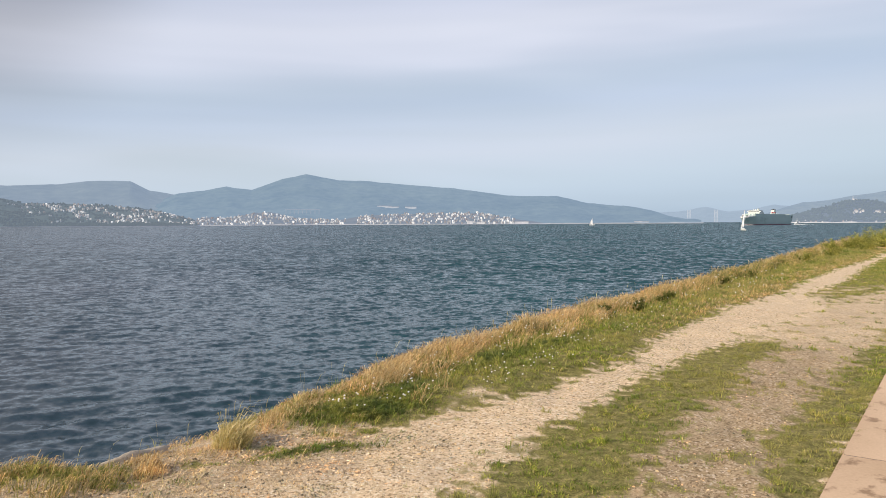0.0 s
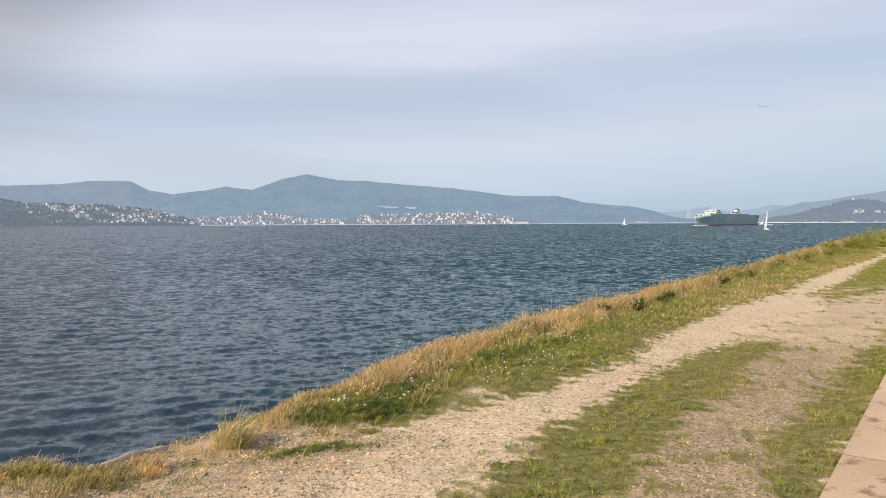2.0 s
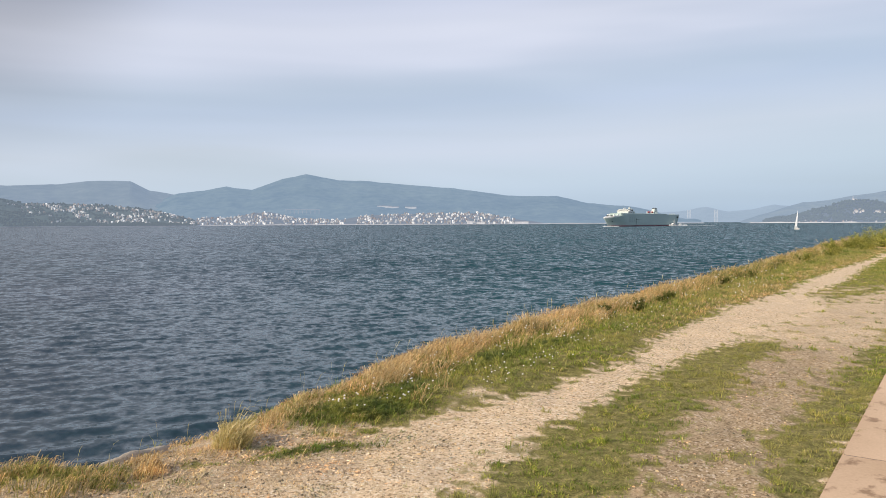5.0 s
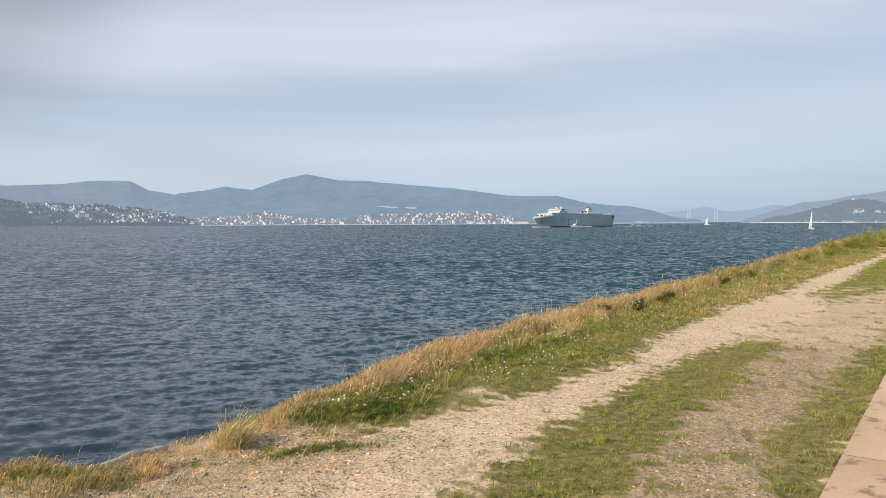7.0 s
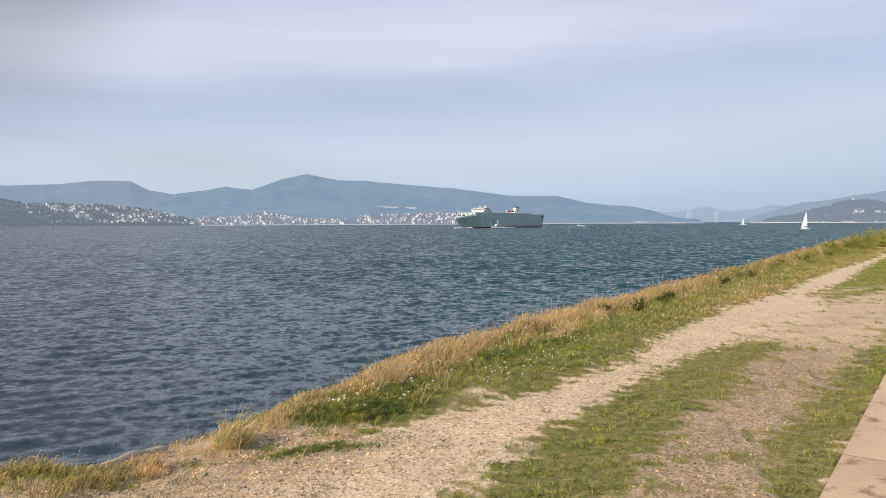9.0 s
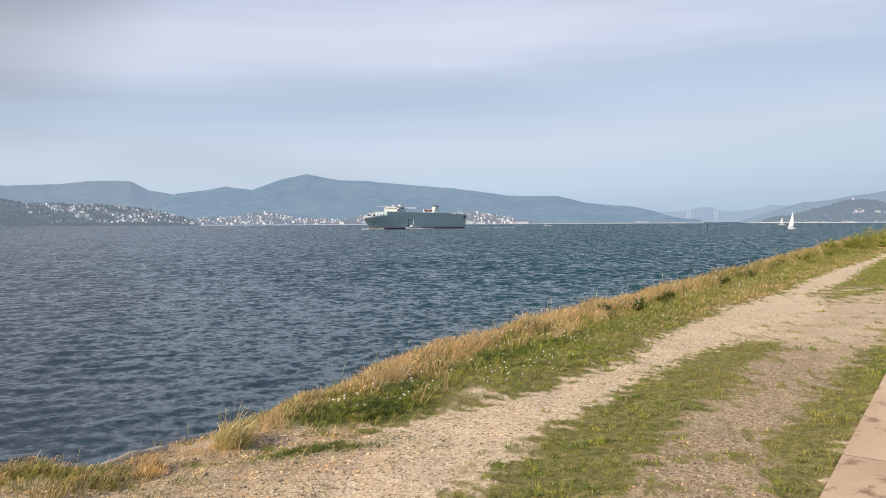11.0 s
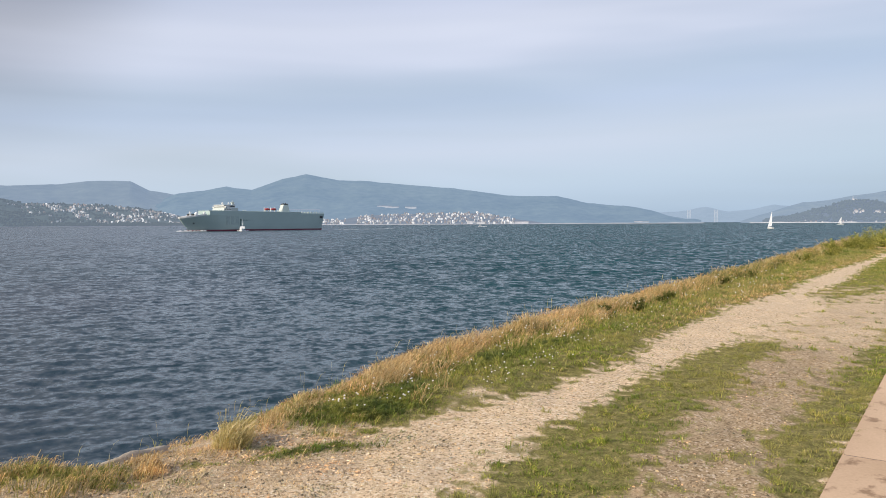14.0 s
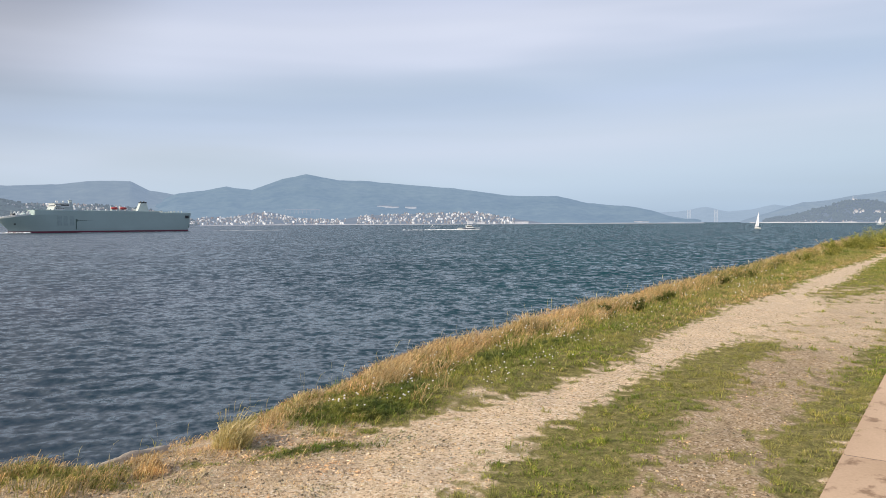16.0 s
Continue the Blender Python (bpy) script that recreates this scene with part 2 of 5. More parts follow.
M = dict(
    water=water_material(),
    ground=ground_material(),
    turf=blade_material("turf_blades", [(0.0, (0.14, 0.205, 0.032)), (0.5, (0.28, 0.345, 0.06)), (0.8, (0.39, 0.40, 0.10)), (0.93, (0.48, 0.42, 0.16)), (1.0, (0.62, 0.52, 0.29))], 0.35, 0.8, 0.65),
    straw=blade_material("dry_grass_blades", [(0.0, (0.33, 0.20, 0.085)), (0.4, (0.62, 0.405, 0.185)), (0.75, (0.80, 0.57, 0.30)), (1.0, (0.88, 0.72, 0.49))], 0.35, 0.45),
    rank=blade_material("rank_grass_blades", [(0.0, (0.11, 0.13, 0.03)), (0.4, (0.24, 0.25, 0.06)), (0.7, (0.46, 0.37, 0.14)), (1.0, (0.62, 0.49, 0.24))]),
    reed=blade_material("pale_tussock_blades", [(0.0, (0.42, 0.36, 0.13)), (0.5, (0.62, 0.50, 0.22)), (1.0, (0.82, 0.70, 0.44))], 0.35, 0.2),
    shrub=blade_material("shrub_leaves", [(0.0, (0.17, 0.19, 0.04)), (0.5, (0.38, 0.38, 0.085)), (1.0, (0.64, 0.58, 0.18))]),
    petal=paint("white_petals", (0.82, 0.80, 0.74), 0.6),
    pebble=blade_material("mixed_pebbles", [(0.0, (0.15, 0.115, 0.085)), (0.3, (0.42, 0.30, 0.19)), (0.88, (0.64, 0.485, 0.32)), (1.0, (0.76, 0.68, 0.59))], 0.0),
    rock=paint("grey_rock", (0.46, 0.39, 0.31), 0.95, dirt=0.5, grain=25, relief=0.02),
    slab=slab_material(),
    joint=paint("dark_joint_filler", (0.16, 0.12, 0.09), 0.95),
    hull=paint("grey_green_hull_paint", (0.37, 0.47, 0.455), 0.5, grain=0.3, dirt=0.12),
    red=paint("red_boot_topping", (0.19, 0.04, 0.065), 0.5, grain=0.5),
    ship_white=paint("white_ship_paint", (0.70, 0.72, 0.71), 0.4, grain=0.5, dirt=0.08),
    funnel=paint("pale_green_grey_paint", (0.50, 0.56, 0.54), 0.5, grain=0.5, dirt=0.1),
    orange=paint("orange_lifeboat_shell", (0.42, 0.06, 0.055), 0.4),
    feather_white=paint("white_feathers", (0.66, 0.66, 0.66), 0.8),
    feather_grey=paint("grey_feathers", (0.20, 0.21, 0.23), 0.8),
    beak=paint("yellow_beak", (0.6, 0.4, 0.06), 0.5),
    dark=paint("dark_steel", (0.03, 0.035, 0.04), 0.5),
    deck=paint("green_deck_paint", (0.30, 0.38, 0.26), 0.7),
    mark=paint("dark_green_hull_marking", (0.05, 0.09, 0.075), 0.5),
    faint=paint("faded_hull_marking", (0.315, 0.40, 0.395), 0.5),
    sail=blade_material("white_sailcloth", [(0.0, (0.90, 0.92, 0.94)), (1.0, (0.94, 0.95, 0.97))], 0.4, 0.0),
    clover=blade_material("clover_leaves", [(0.0, (0.11, 0.145, 0.03)), (0.6, (0.22, 0.265, 0.06)), (1.0, (0.38, 0.37, 0.12))]),
    weed=blade_material("dark_weed_leaves", [(0.0, (0.05, 0.07, 0.018)), (0.6, (0.11, 0.14, 0.03)), (1.0, (0.20, 0.21, 0.05))]),
    navy=paint("dark_blue_gelcoat", (0.02, 0.03, 0.07), 0.3),
    glass=paint("dark_window_glass", (0.02, 0.025, 0.03), 0.12),
    foam=paint("white_foam", (0.85, 0.87, 0.88), 0.9, dirt=0.1),
    alu=paint("mast_aluminium", (0.6, 0.6, 0.6), 0.4, 0.6),
)
# far walls and roofs: distance haze is added to the paint as blue emission
M["wall_white"] = hazed_material("far_white_render", (0.27, 0.26, 0.25), (0.45, 0.44, 0.425), (0.45, 0.53, 0.70), 0.40, 0.02)
M["wall_cream"] = hazed_material("far_cream_render", (0.26, 0.22, 0.19), (0.38, 0.33, 0.29), (0.45, 0.53, 0.70), 0.34, 0.02)
M["wall_grey"] = hazed_material("far_grey_render", (0.14, 0.14, 0.15), (0.22, 0.22, 0.23), (0.45, 0.53, 0.70), 0.34, 0.02)
M["roof_tile"] = hazed_material("far_clay_tiles", (0.16, 0.08, 0.06), (0.24, 0.13, 0.10), (0.45, 0.53, 0.70), 0.34, 0.05)
M["roof_grey"] = hazed_material("far_grey_roof", (0.12, 0.12, 0.13), (0.18, 0.18, 0.18), (0.45, 0.53, 0.70), 0.34, 0.05)
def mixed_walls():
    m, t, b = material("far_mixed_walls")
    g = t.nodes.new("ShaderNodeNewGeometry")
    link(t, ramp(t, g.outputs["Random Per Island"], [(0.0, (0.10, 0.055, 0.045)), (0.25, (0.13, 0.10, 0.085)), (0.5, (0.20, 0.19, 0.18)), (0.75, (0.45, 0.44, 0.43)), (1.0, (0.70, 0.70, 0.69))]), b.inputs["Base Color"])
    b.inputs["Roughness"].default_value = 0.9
    # painted haze: one blue emission over all the walls
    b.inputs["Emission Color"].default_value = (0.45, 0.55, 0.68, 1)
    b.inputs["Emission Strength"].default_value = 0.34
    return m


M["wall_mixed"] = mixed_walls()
# tree crowns and pale concrete emit blue only to carry the distance haze
M["far_wood"] = hazed_material("far_tree_crowns", (0.012, 0.020, 0.011), (0.030, 0.040, 0.022), (0.40, 0.50, 0.68), 0.47, 0.03)
M["concrete_far"] = hazed_material("far_pale_concrete", (0.10, 0.10, 0.10), (0.15, 0.15, 0.15), (0.50, 0.60, 0.74), 0.72, 0.02)
# aerial haze on the hills is painted in as emission, stronger on farther ranges
HAZE_GLOW = (0.40, 0.50, 0.72)
M["hill_far"] = hazed_material("far_range", (0.015, 0.022, 0.02), (0.052, 0.062, 0.05), (0.375, 0.50, 0.70), 0.57, 0.002)
M["hill_main"] = hazed_material("main_range", (0.012, 0.020, 0.016), (0.055, 0.068, 0.052), (0.335, 0.485, 0.70), 0.57, 0.003)
M["hill_faint"] = hazed_material("faint_range", (0.02, 0.03, 0.025), (0.04, 0.05, 0.05), (0.45, 0.58, 0.77), 0.70, 0.003)
M["hill_right"] = hazed_material("inlet_hill", (0.02, 0.03, 0.02), (0.06, 0.07, 0.045), (0.37, 0.49, 0.70), 0.64, 0.004)
M["hill_near"] = hazed_material("wooded_hill", (0.015, 0.022, 0.014), (0.035, 0.045, 0.025), HAZE_GLOW, 0.50, 0.008)
M["hill_town"] = hazed_material("town_hillside", (0.025, 0.033, 0.024), (0.065, 0.068, 0.052), HAZE_GLOW, 0.43, 0.012)
# hazy walls, concrete, woods and shores: the haze is put in as emission
M["wall_slope"] = hazed_material("hazy_pale_render", (0.18, 0.18, 0.18), (0.26, 0.26, 0.26), (0.46, 0.55, 0.70), 0.56, 0.02)
M["concrete_hazy"] = hazed_material("hazy_concrete", (0.06, 0.06, 0.06), (0.09, 0.09, 0.09), (0.44, 0.55, 0.72), 0.58, 0.02)
M["hill_left"] = hazed_material("dark_wooded_hillside", (0.015, 0.022, 0.014), (0.04, 0.045, 0.03), (0.38, 0.50, 0.66), 0.36, 0.012)
M["left_wood"] = hazed_material("dark_tree_crowns", (0.010, 0.016, 0.009), (0.024, 0.032, 0.018), (0.40, 0.50, 0.66), 0.34, 0.03)
M["strand"] = hazed_material("pale_strand", (0.24, 0.23, 0.22), (0.36, 0.35, 0.33), HAZE_GLOW, 0.36, 0.02)

M["foreshore"] = hazed_material("grey_foreshore", (0.06, 0.06, 0.06), (0.13, 0.13, 0.125), HAZE_GLOW, 0.36, 0.02)

# ---------------------------------------------------------------- mesh tools


def mesh_object(name, bm, mat, parent=None, label="", smooth=False):
    me = bpy.data.meshes.new(name)
    bm.normal_update()
    bm.to_mesh(me)
    bm.free()
    me.materials.append(mat)
    if smooth:
        me.polygons.foreach_set("use_smooth", [True] * len(me.polygons))
    ob = new(name, me)
    if parent is not None:
        ob.parent = parent
    if label:
        tagged(ob, label)
    return ob


def part(name, bm, mat, parent, label="", smooth=False):
    return mesh_object(name, bm, mat, parent, label, smooth)


def arrays(name, verts, faces, mat, smooth=False):
    """A mesh from an array of vertices and one of triangles or quads."""
    me = bpy.data.meshes.new(name)
    k = faces.shape[1]
    me.vertices.add(len(verts))
    me.vertices.foreach_set("co", np.ascontiguousarray(verts, dtype=np.float32).ravel())
    me.loops.add(faces.size)
    me.loops.foreach_set("vertex_index", np.ascontiguousarray(faces, dtype=np.int32).ravel())
    me.polygons.add(len(faces))
    me.polygons.foreach_set("loop_start", np.arange(0, faces.size, k, dtype=np.int32))
    me.polygons.foreach_set("use_smooth", np.full(len(faces), smooth))
    me.update(calc_edges=True)
    me.validate()
    me.materials.append(mat)
    return new(name, me)


def grid_faces(rows, cols):
    i = np.arange(rows * cols).reshape(rows, cols)
    return np.stack([i[:-1, :-1], i[:-1, 1:], i[1:, 1:], i[1:, :-1]], -1).reshape(-1, 4)


def box(bm, x0, x1, y0, y1, z0, z1, bevel=0.0):
    made = bmesh.ops.create_cube(bm, size=1.0, matrix=Matrix.Translation(((x0 + x1) / 2, (y0 + y1) / 2, (z0 + z1) / 2)) @ Matrix.Diagonal((x1 - x0, y1 - y0, z1 - z0, 1)))
    if bevel:
        edges = list({e for v in made["verts"] for e in v.link_edges})
        bmesh.ops.bevel(bm, geom=edges, offset=bevel, segments=2, affect="EDGES", profile=0.5)
    return bm


def boxed(*a, **k):
    return box(bmesh.new(), *a, **k)


def prism(bm, outline, y0, y1):
    """A solid whose outline in x and z is drawn out from y0 to y1."""
    a = [bm.verts.new((x, y0, z)) for x, z in outline]
    b = [bm.verts.new((x, y1, z)) for x, z in outline]
    bm.faces.new(a)
    bm.faces.new(b[::-1])
    for k in range(len(a)):
        j = (k + 1) % len(a)
        bm.faces.new((a[j], a[k], b[k], b[j]))
    bmesh.ops.recalc_face_normals(bm, faces=bm.faces)
    return bm


def rod(bm, a, b, r, r2=None, sides=8):
    a, b = Vector(a), Vector(b)
    m = Matrix.Translation((a + b) / 2) @ (b - a).to_track_quat("Z", "Y").to_matrix().to_4x4()
    bmesh.ops.create_cone(bm, cap_ends=True, segments=sides, radius1=r, radius2=r if r2 is None else r2, depth=(b - a).length, matrix=m)
    return bm


def loft(bm, rings, cap=True):
    loops = [[bm.verts.new(p) for p in ring] for ring in rings]
    for a, b in zip(loops, loops[1:]):
        for k in range(len(a)):
            j = (k + 1) % len(a)
            bm.faces.new((a[k], a[j], b[j], b[k]))
    if cap:
        bm.faces.new(loops[0][::-1])
        bm.faces.new(loops[-1])
    bmesh.ops.recalc_face_normals(bm, faces=bm.faces)
    return bm


def empty(name, label, category, group="", at=(0, 0, 0), rz=0.0):
    ob = new(name)
    ob.matrix_world = pose(*at, 0, 0, rz)
    return tagged(ob, label, category, group)


def fbm(x, y, scale, octaves=4, seed=0.0):
    """Smooth fractal values about zero from summed sines, quick on arrays."""
    rng = np.random.default_rng(int(seed * 17) + 5)
    out, amp, k = np.zeros_like(np.asarray(x, float)), 1.0, 1.0 / scale
    for _ in range(octaves):
        for _ in range(4):
            a, p = rng.uniform(0, 2 * np.pi, 2)
            w = k * rng.uniform(0.7, 1.4)
            out = out + amp * 0.35 * np.sin(2 * np.pi * w * (x * np.cos(a) + y * np.sin(a)) + p)
        amp, k = amp * 0.5, k * 2.0
    return out

# ---------------------------------------------------------------- water


def make_water():
    rng = np.random.default_rng(3)
    d = [4.0, 8.0, 11.0]
    while d[-1] < 4880:
        d.append(d[-1] + (0.11 + max(0, d[-1] - 18) * 0.0092 if d[-1] < 520 else d[-1] * 0.1))
    d = np.array(d)
    # fine towards the open bay, coarse over the land side
    b = np.radians(np.concatenate([np.linspace(-180, -40, 36), np.linspace(-37, 37, 570), np.linspace(40, 180, 36)]))
    B, D = np.meshgrid(b, d)
    X, Y = np.sin(B) * D, np.cos(B) * D
    step = np.maximum(np.gradient(d)[:, None] + 0 * B, 0.8 * np.gradient(b)[None, :] * D)
    Z, PX, PY = np.zeros_like(X), np.zeros_like(X), np.zeros_like(X)
    gust = (0.9 + 0.3 * np.clip(fbm(X, Y, 45.0, 2, 2), -1, 1)) * np.interp(np.sin(B), [-0.45, 0.2], [0.85, 0.95])
    # a short-crested wind sea with sharpened crests
    for _ in range(110):
        lam = 0.45 * 9 ** rng.random()
        a = radians(-74 + rng.normal(0, 23))
        k = 2 * np.pi / lam
        slope = 0.035 * math.exp(-(math.log(lam / 1.4) / 0.7) ** 2)
        amp = slope / k * np.clip(1.7 - 3.0 * step / lam, 0, 1) * gust
        p1, p2 = rng.uniform(0, 6.28, 2)
        ph = k * (X * math.cos(a) + Y * math.sin(a)) + p1 + 0.8 * np.sin(0.09 * X + 0.05 * Y + p2)
        Z += amp * np.sin(ph)
        c = amp * np.cos(ph)
        PX += c * math.cos(a)
        PY += c * math.sin(a)
    X, Y = X + 1.1 * PX, Y + 1.1 * PY
    v = np.stack([X, Y, Z], -1).reshape(-1, 3)
    ob = arrays("water", v, grid_faces(len(d), len(b))[:, ::-1], M["water"], True)
    ob.location.z = WATER
    return tagged(ob, "dark blue-green choppy water of the bay", "water", kind="structure")


water = make_water()

# ---------------------------------------------------------------- far land


def terrain(crest, near, far, back, grain, seed):
    """Height of a hill at bearing b (degrees) and distance d, over the water."""
    bs, hs = np.array([c[0] for c in crest]), np.array([c[1] for c in crest])

    def height(b, d):
        top = np.interp(b, bs, hs)
        s = np.clip((d - near) / (far - near), 0, 1)
        fall = np.clip((d - far) / (back - far), 0, 1)
        body = np.where(d <= far, (0.06 + 0.94 * s ** 0.9) * np.sin(s * np.pi / 2) ** 0.4, 1 - 0.6 * fall ** 1.5)
        rough = fbm(np.radians(b) * far, d, grain, 5, seed)
        return np.maximum(top, -3) * body + rough * grain * 0.028 * np.minimum(1, s * 3) * (0.35 + 0.65 * (1 - s)) - 2.5 * (s <= 0)
    return height


def hill(name, label, crest, near, far, back, mat, grain, seed, cols=260, rows=46):
    h = terrain(crest, near, far, back, grain, seed)
    b = np.linspace(crest[0][0], crest[-1][0], cols)
    d = np.concatenate([[near - 30], np.linspace(near, far, rows), np.linspace(far, back, 10)[1:]])
    B, D = np.meshgrid(b, d)
    Z = h(B, D) + WATER
    v = np.stack([np.sin(np.radians(B)) * D, np.cos(np.radians(B)) * D, Z], -1).reshape(-1, 3)
    ob = arrays(name, v, grid_faces(len(d), cols), mat, True)
    tagged(ob, label, "hill", kind="structure")
    return h


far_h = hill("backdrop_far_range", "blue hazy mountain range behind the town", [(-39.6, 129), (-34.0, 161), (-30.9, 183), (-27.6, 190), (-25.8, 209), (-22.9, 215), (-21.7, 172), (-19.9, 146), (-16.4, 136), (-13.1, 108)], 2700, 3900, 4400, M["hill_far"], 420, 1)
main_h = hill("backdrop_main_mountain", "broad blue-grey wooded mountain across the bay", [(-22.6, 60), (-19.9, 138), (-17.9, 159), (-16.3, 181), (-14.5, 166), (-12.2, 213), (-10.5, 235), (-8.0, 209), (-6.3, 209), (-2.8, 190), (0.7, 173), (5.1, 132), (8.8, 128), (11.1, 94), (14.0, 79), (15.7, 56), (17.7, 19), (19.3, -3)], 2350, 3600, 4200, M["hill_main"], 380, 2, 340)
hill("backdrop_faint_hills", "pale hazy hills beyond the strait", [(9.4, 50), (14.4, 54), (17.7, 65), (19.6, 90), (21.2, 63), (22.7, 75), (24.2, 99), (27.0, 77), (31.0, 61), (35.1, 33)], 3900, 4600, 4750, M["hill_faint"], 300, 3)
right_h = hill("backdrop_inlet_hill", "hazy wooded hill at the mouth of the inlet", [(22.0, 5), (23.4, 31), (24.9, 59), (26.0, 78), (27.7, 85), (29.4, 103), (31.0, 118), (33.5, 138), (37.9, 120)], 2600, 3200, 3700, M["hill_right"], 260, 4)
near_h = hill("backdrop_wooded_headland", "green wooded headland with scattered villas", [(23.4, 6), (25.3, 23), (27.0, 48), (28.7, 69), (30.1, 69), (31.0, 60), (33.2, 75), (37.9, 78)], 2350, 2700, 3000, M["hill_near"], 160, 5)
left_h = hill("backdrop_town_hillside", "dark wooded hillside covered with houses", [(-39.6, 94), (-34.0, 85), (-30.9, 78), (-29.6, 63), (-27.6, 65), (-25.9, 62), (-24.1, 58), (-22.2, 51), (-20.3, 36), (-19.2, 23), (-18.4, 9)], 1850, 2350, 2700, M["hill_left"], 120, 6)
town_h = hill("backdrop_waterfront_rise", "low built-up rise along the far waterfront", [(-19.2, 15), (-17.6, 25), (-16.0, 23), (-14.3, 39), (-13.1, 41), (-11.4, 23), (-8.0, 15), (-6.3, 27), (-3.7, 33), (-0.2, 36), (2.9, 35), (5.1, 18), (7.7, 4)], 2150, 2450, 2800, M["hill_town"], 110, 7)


def polar(b, d, z=0.0):
    return (math.sin(radians(b)) * d, math.cos(radians(b)) * d, z)


def house_prototypes():
    """Gabled houses and flat-roofed blocks: each a body with its roof."""
    protos = []
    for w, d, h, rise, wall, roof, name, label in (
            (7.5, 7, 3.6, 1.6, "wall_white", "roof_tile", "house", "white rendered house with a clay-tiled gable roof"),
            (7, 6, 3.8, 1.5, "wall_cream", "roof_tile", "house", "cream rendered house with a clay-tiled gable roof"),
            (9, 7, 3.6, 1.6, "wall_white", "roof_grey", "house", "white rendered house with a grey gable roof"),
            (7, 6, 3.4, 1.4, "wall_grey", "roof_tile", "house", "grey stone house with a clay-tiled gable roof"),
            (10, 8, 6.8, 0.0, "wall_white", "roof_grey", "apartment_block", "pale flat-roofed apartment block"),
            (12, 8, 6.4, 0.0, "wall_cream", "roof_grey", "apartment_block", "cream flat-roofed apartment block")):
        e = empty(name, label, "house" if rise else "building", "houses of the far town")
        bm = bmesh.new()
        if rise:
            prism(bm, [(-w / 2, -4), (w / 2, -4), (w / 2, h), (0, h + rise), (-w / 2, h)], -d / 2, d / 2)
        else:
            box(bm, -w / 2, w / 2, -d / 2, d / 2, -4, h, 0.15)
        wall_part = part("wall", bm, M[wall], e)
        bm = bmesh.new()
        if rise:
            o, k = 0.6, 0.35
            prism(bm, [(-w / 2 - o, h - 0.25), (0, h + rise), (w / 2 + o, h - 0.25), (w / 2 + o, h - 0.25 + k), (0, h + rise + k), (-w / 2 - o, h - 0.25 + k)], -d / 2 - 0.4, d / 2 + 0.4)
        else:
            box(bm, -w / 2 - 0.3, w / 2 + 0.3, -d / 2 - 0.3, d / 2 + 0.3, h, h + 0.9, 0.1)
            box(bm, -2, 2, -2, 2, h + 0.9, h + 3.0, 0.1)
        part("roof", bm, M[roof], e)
        for s in (-1, 1):
            for z in ([1.9] if rise else [2.0, 4.8]):
                part("window", boxed(s * w * 0.25 - 0.8, s * w * 0.25 + 0.8, -d / 2 - 0.05, -d / 2 + 0.1, z - 0.7, z + 0.7), M["glass"], wall_part)
        protos.append(e)
    return protos


PROTOS = house_prototypes()
FIRST = set()


def put_house(kind, b, d, z, rz, size):
    m = pose(*polar(b, d, z), 0, 0, rz) @ Matrix.Diagonal((size, size, size, 1))
    if kind not in FIRST:
        FIRST.add(kind)
        PROTOS[kind].matrix_world = m
        return
    copy_thing(PROTOS[kind], m)


def scatter_houses(count, b0, b1, s0, s1, near, far, height, weights, seed, density=None, size=1.0):
    rng = random.Random(seed)
    n = 0
    while n < count:
        b, s = rng.uniform(b0, b1), rng.uniform(s0, s1)
        d = near + (far - near) * s
        if density is not None and rng.random() > density(b, s):
            continue
        z = float(height(np.array(b), np.array(d))) + WATER
        if z < WATER + 1.0:
            continue
        put_house(rng.choices(range(6), weights)[0], b, d, z + 1.8 * (size < 0.9), -b + rng.choice((0, 0, 90, 20, -25)) + rng.uniform(-8, 8), size * rng.uniform(0.85, 1.15))
        n += 1


scatter_houses(165, -30.5, -18.6, 0.08, 0.92, 1850, 2350, left_h, (7, 1, 4, 1, 1, 0.3), 11,
               lambda b, s: max(0.05, min(1, 0.5 + 0.9 * math.sin(b * 1.9 + 4 * s) * math.sin(s * 9 + b * 0.6))) * (0.12 if b < -26.6 and s < 0.5 else 1), 0.58)
scatter_houses(70, -18.4, -8.0, 0.02, 0.75, 2150, 2450, town_h, (5, 2.5, 2, 2, 0.7, 0.5), 12, None, 0.45)
scatter_houses(100, -6.6, 5.4, 0.03, 0.95, 2150, 2450, town_h, (6, 2, 3, 1.5, 0.8, 0.5), 13, None, 0.45)
# pale villas on the headland slope
rng_villa = random.Random(14)
for b, climb, kind in ((29.10, 0.38, 2), (29.22, 0.45, 0), (29.31, 0.40, 4), (29.45, 0.47, 2), (29.52, 0.40, 0), (29.66, 0.44, 2), (30.34, 0.42, 0), (30.45, 0.48, 2), (30.6, 0.43, 4), (30.75, 0.49, 0), (30.88, 0.44, 2)):
    d = 2350 + 350 * climb
    put_house(kind, b, d, float(near_h(np.array(b), np.array(d))) + WATER + 3.0, -b + rng_villa.uniform(-50, 50), rng_villa.uniform(0.9, 1.5))
scatter_houses(14, 24.0, 31.0, 0.02, 0.10, 2350, 2700, near_h, (3, 2, 2, 1, 0.3, 0.3), 16, None, 0.7)


# ---------------------------------------------------------------- far shore details


def far_box(parent, name, b, d, z0, w, depth, h, mat, bevel=0.0):
    ob = part(name, boxed(-w / 2, w / 2, -depth / 2, depth / 2, 0, h, bevel), mat, parent)
    ob.matrix_local = pose(*polar(b, d, z0 + WATER), 0, 0, -b)
    return ob


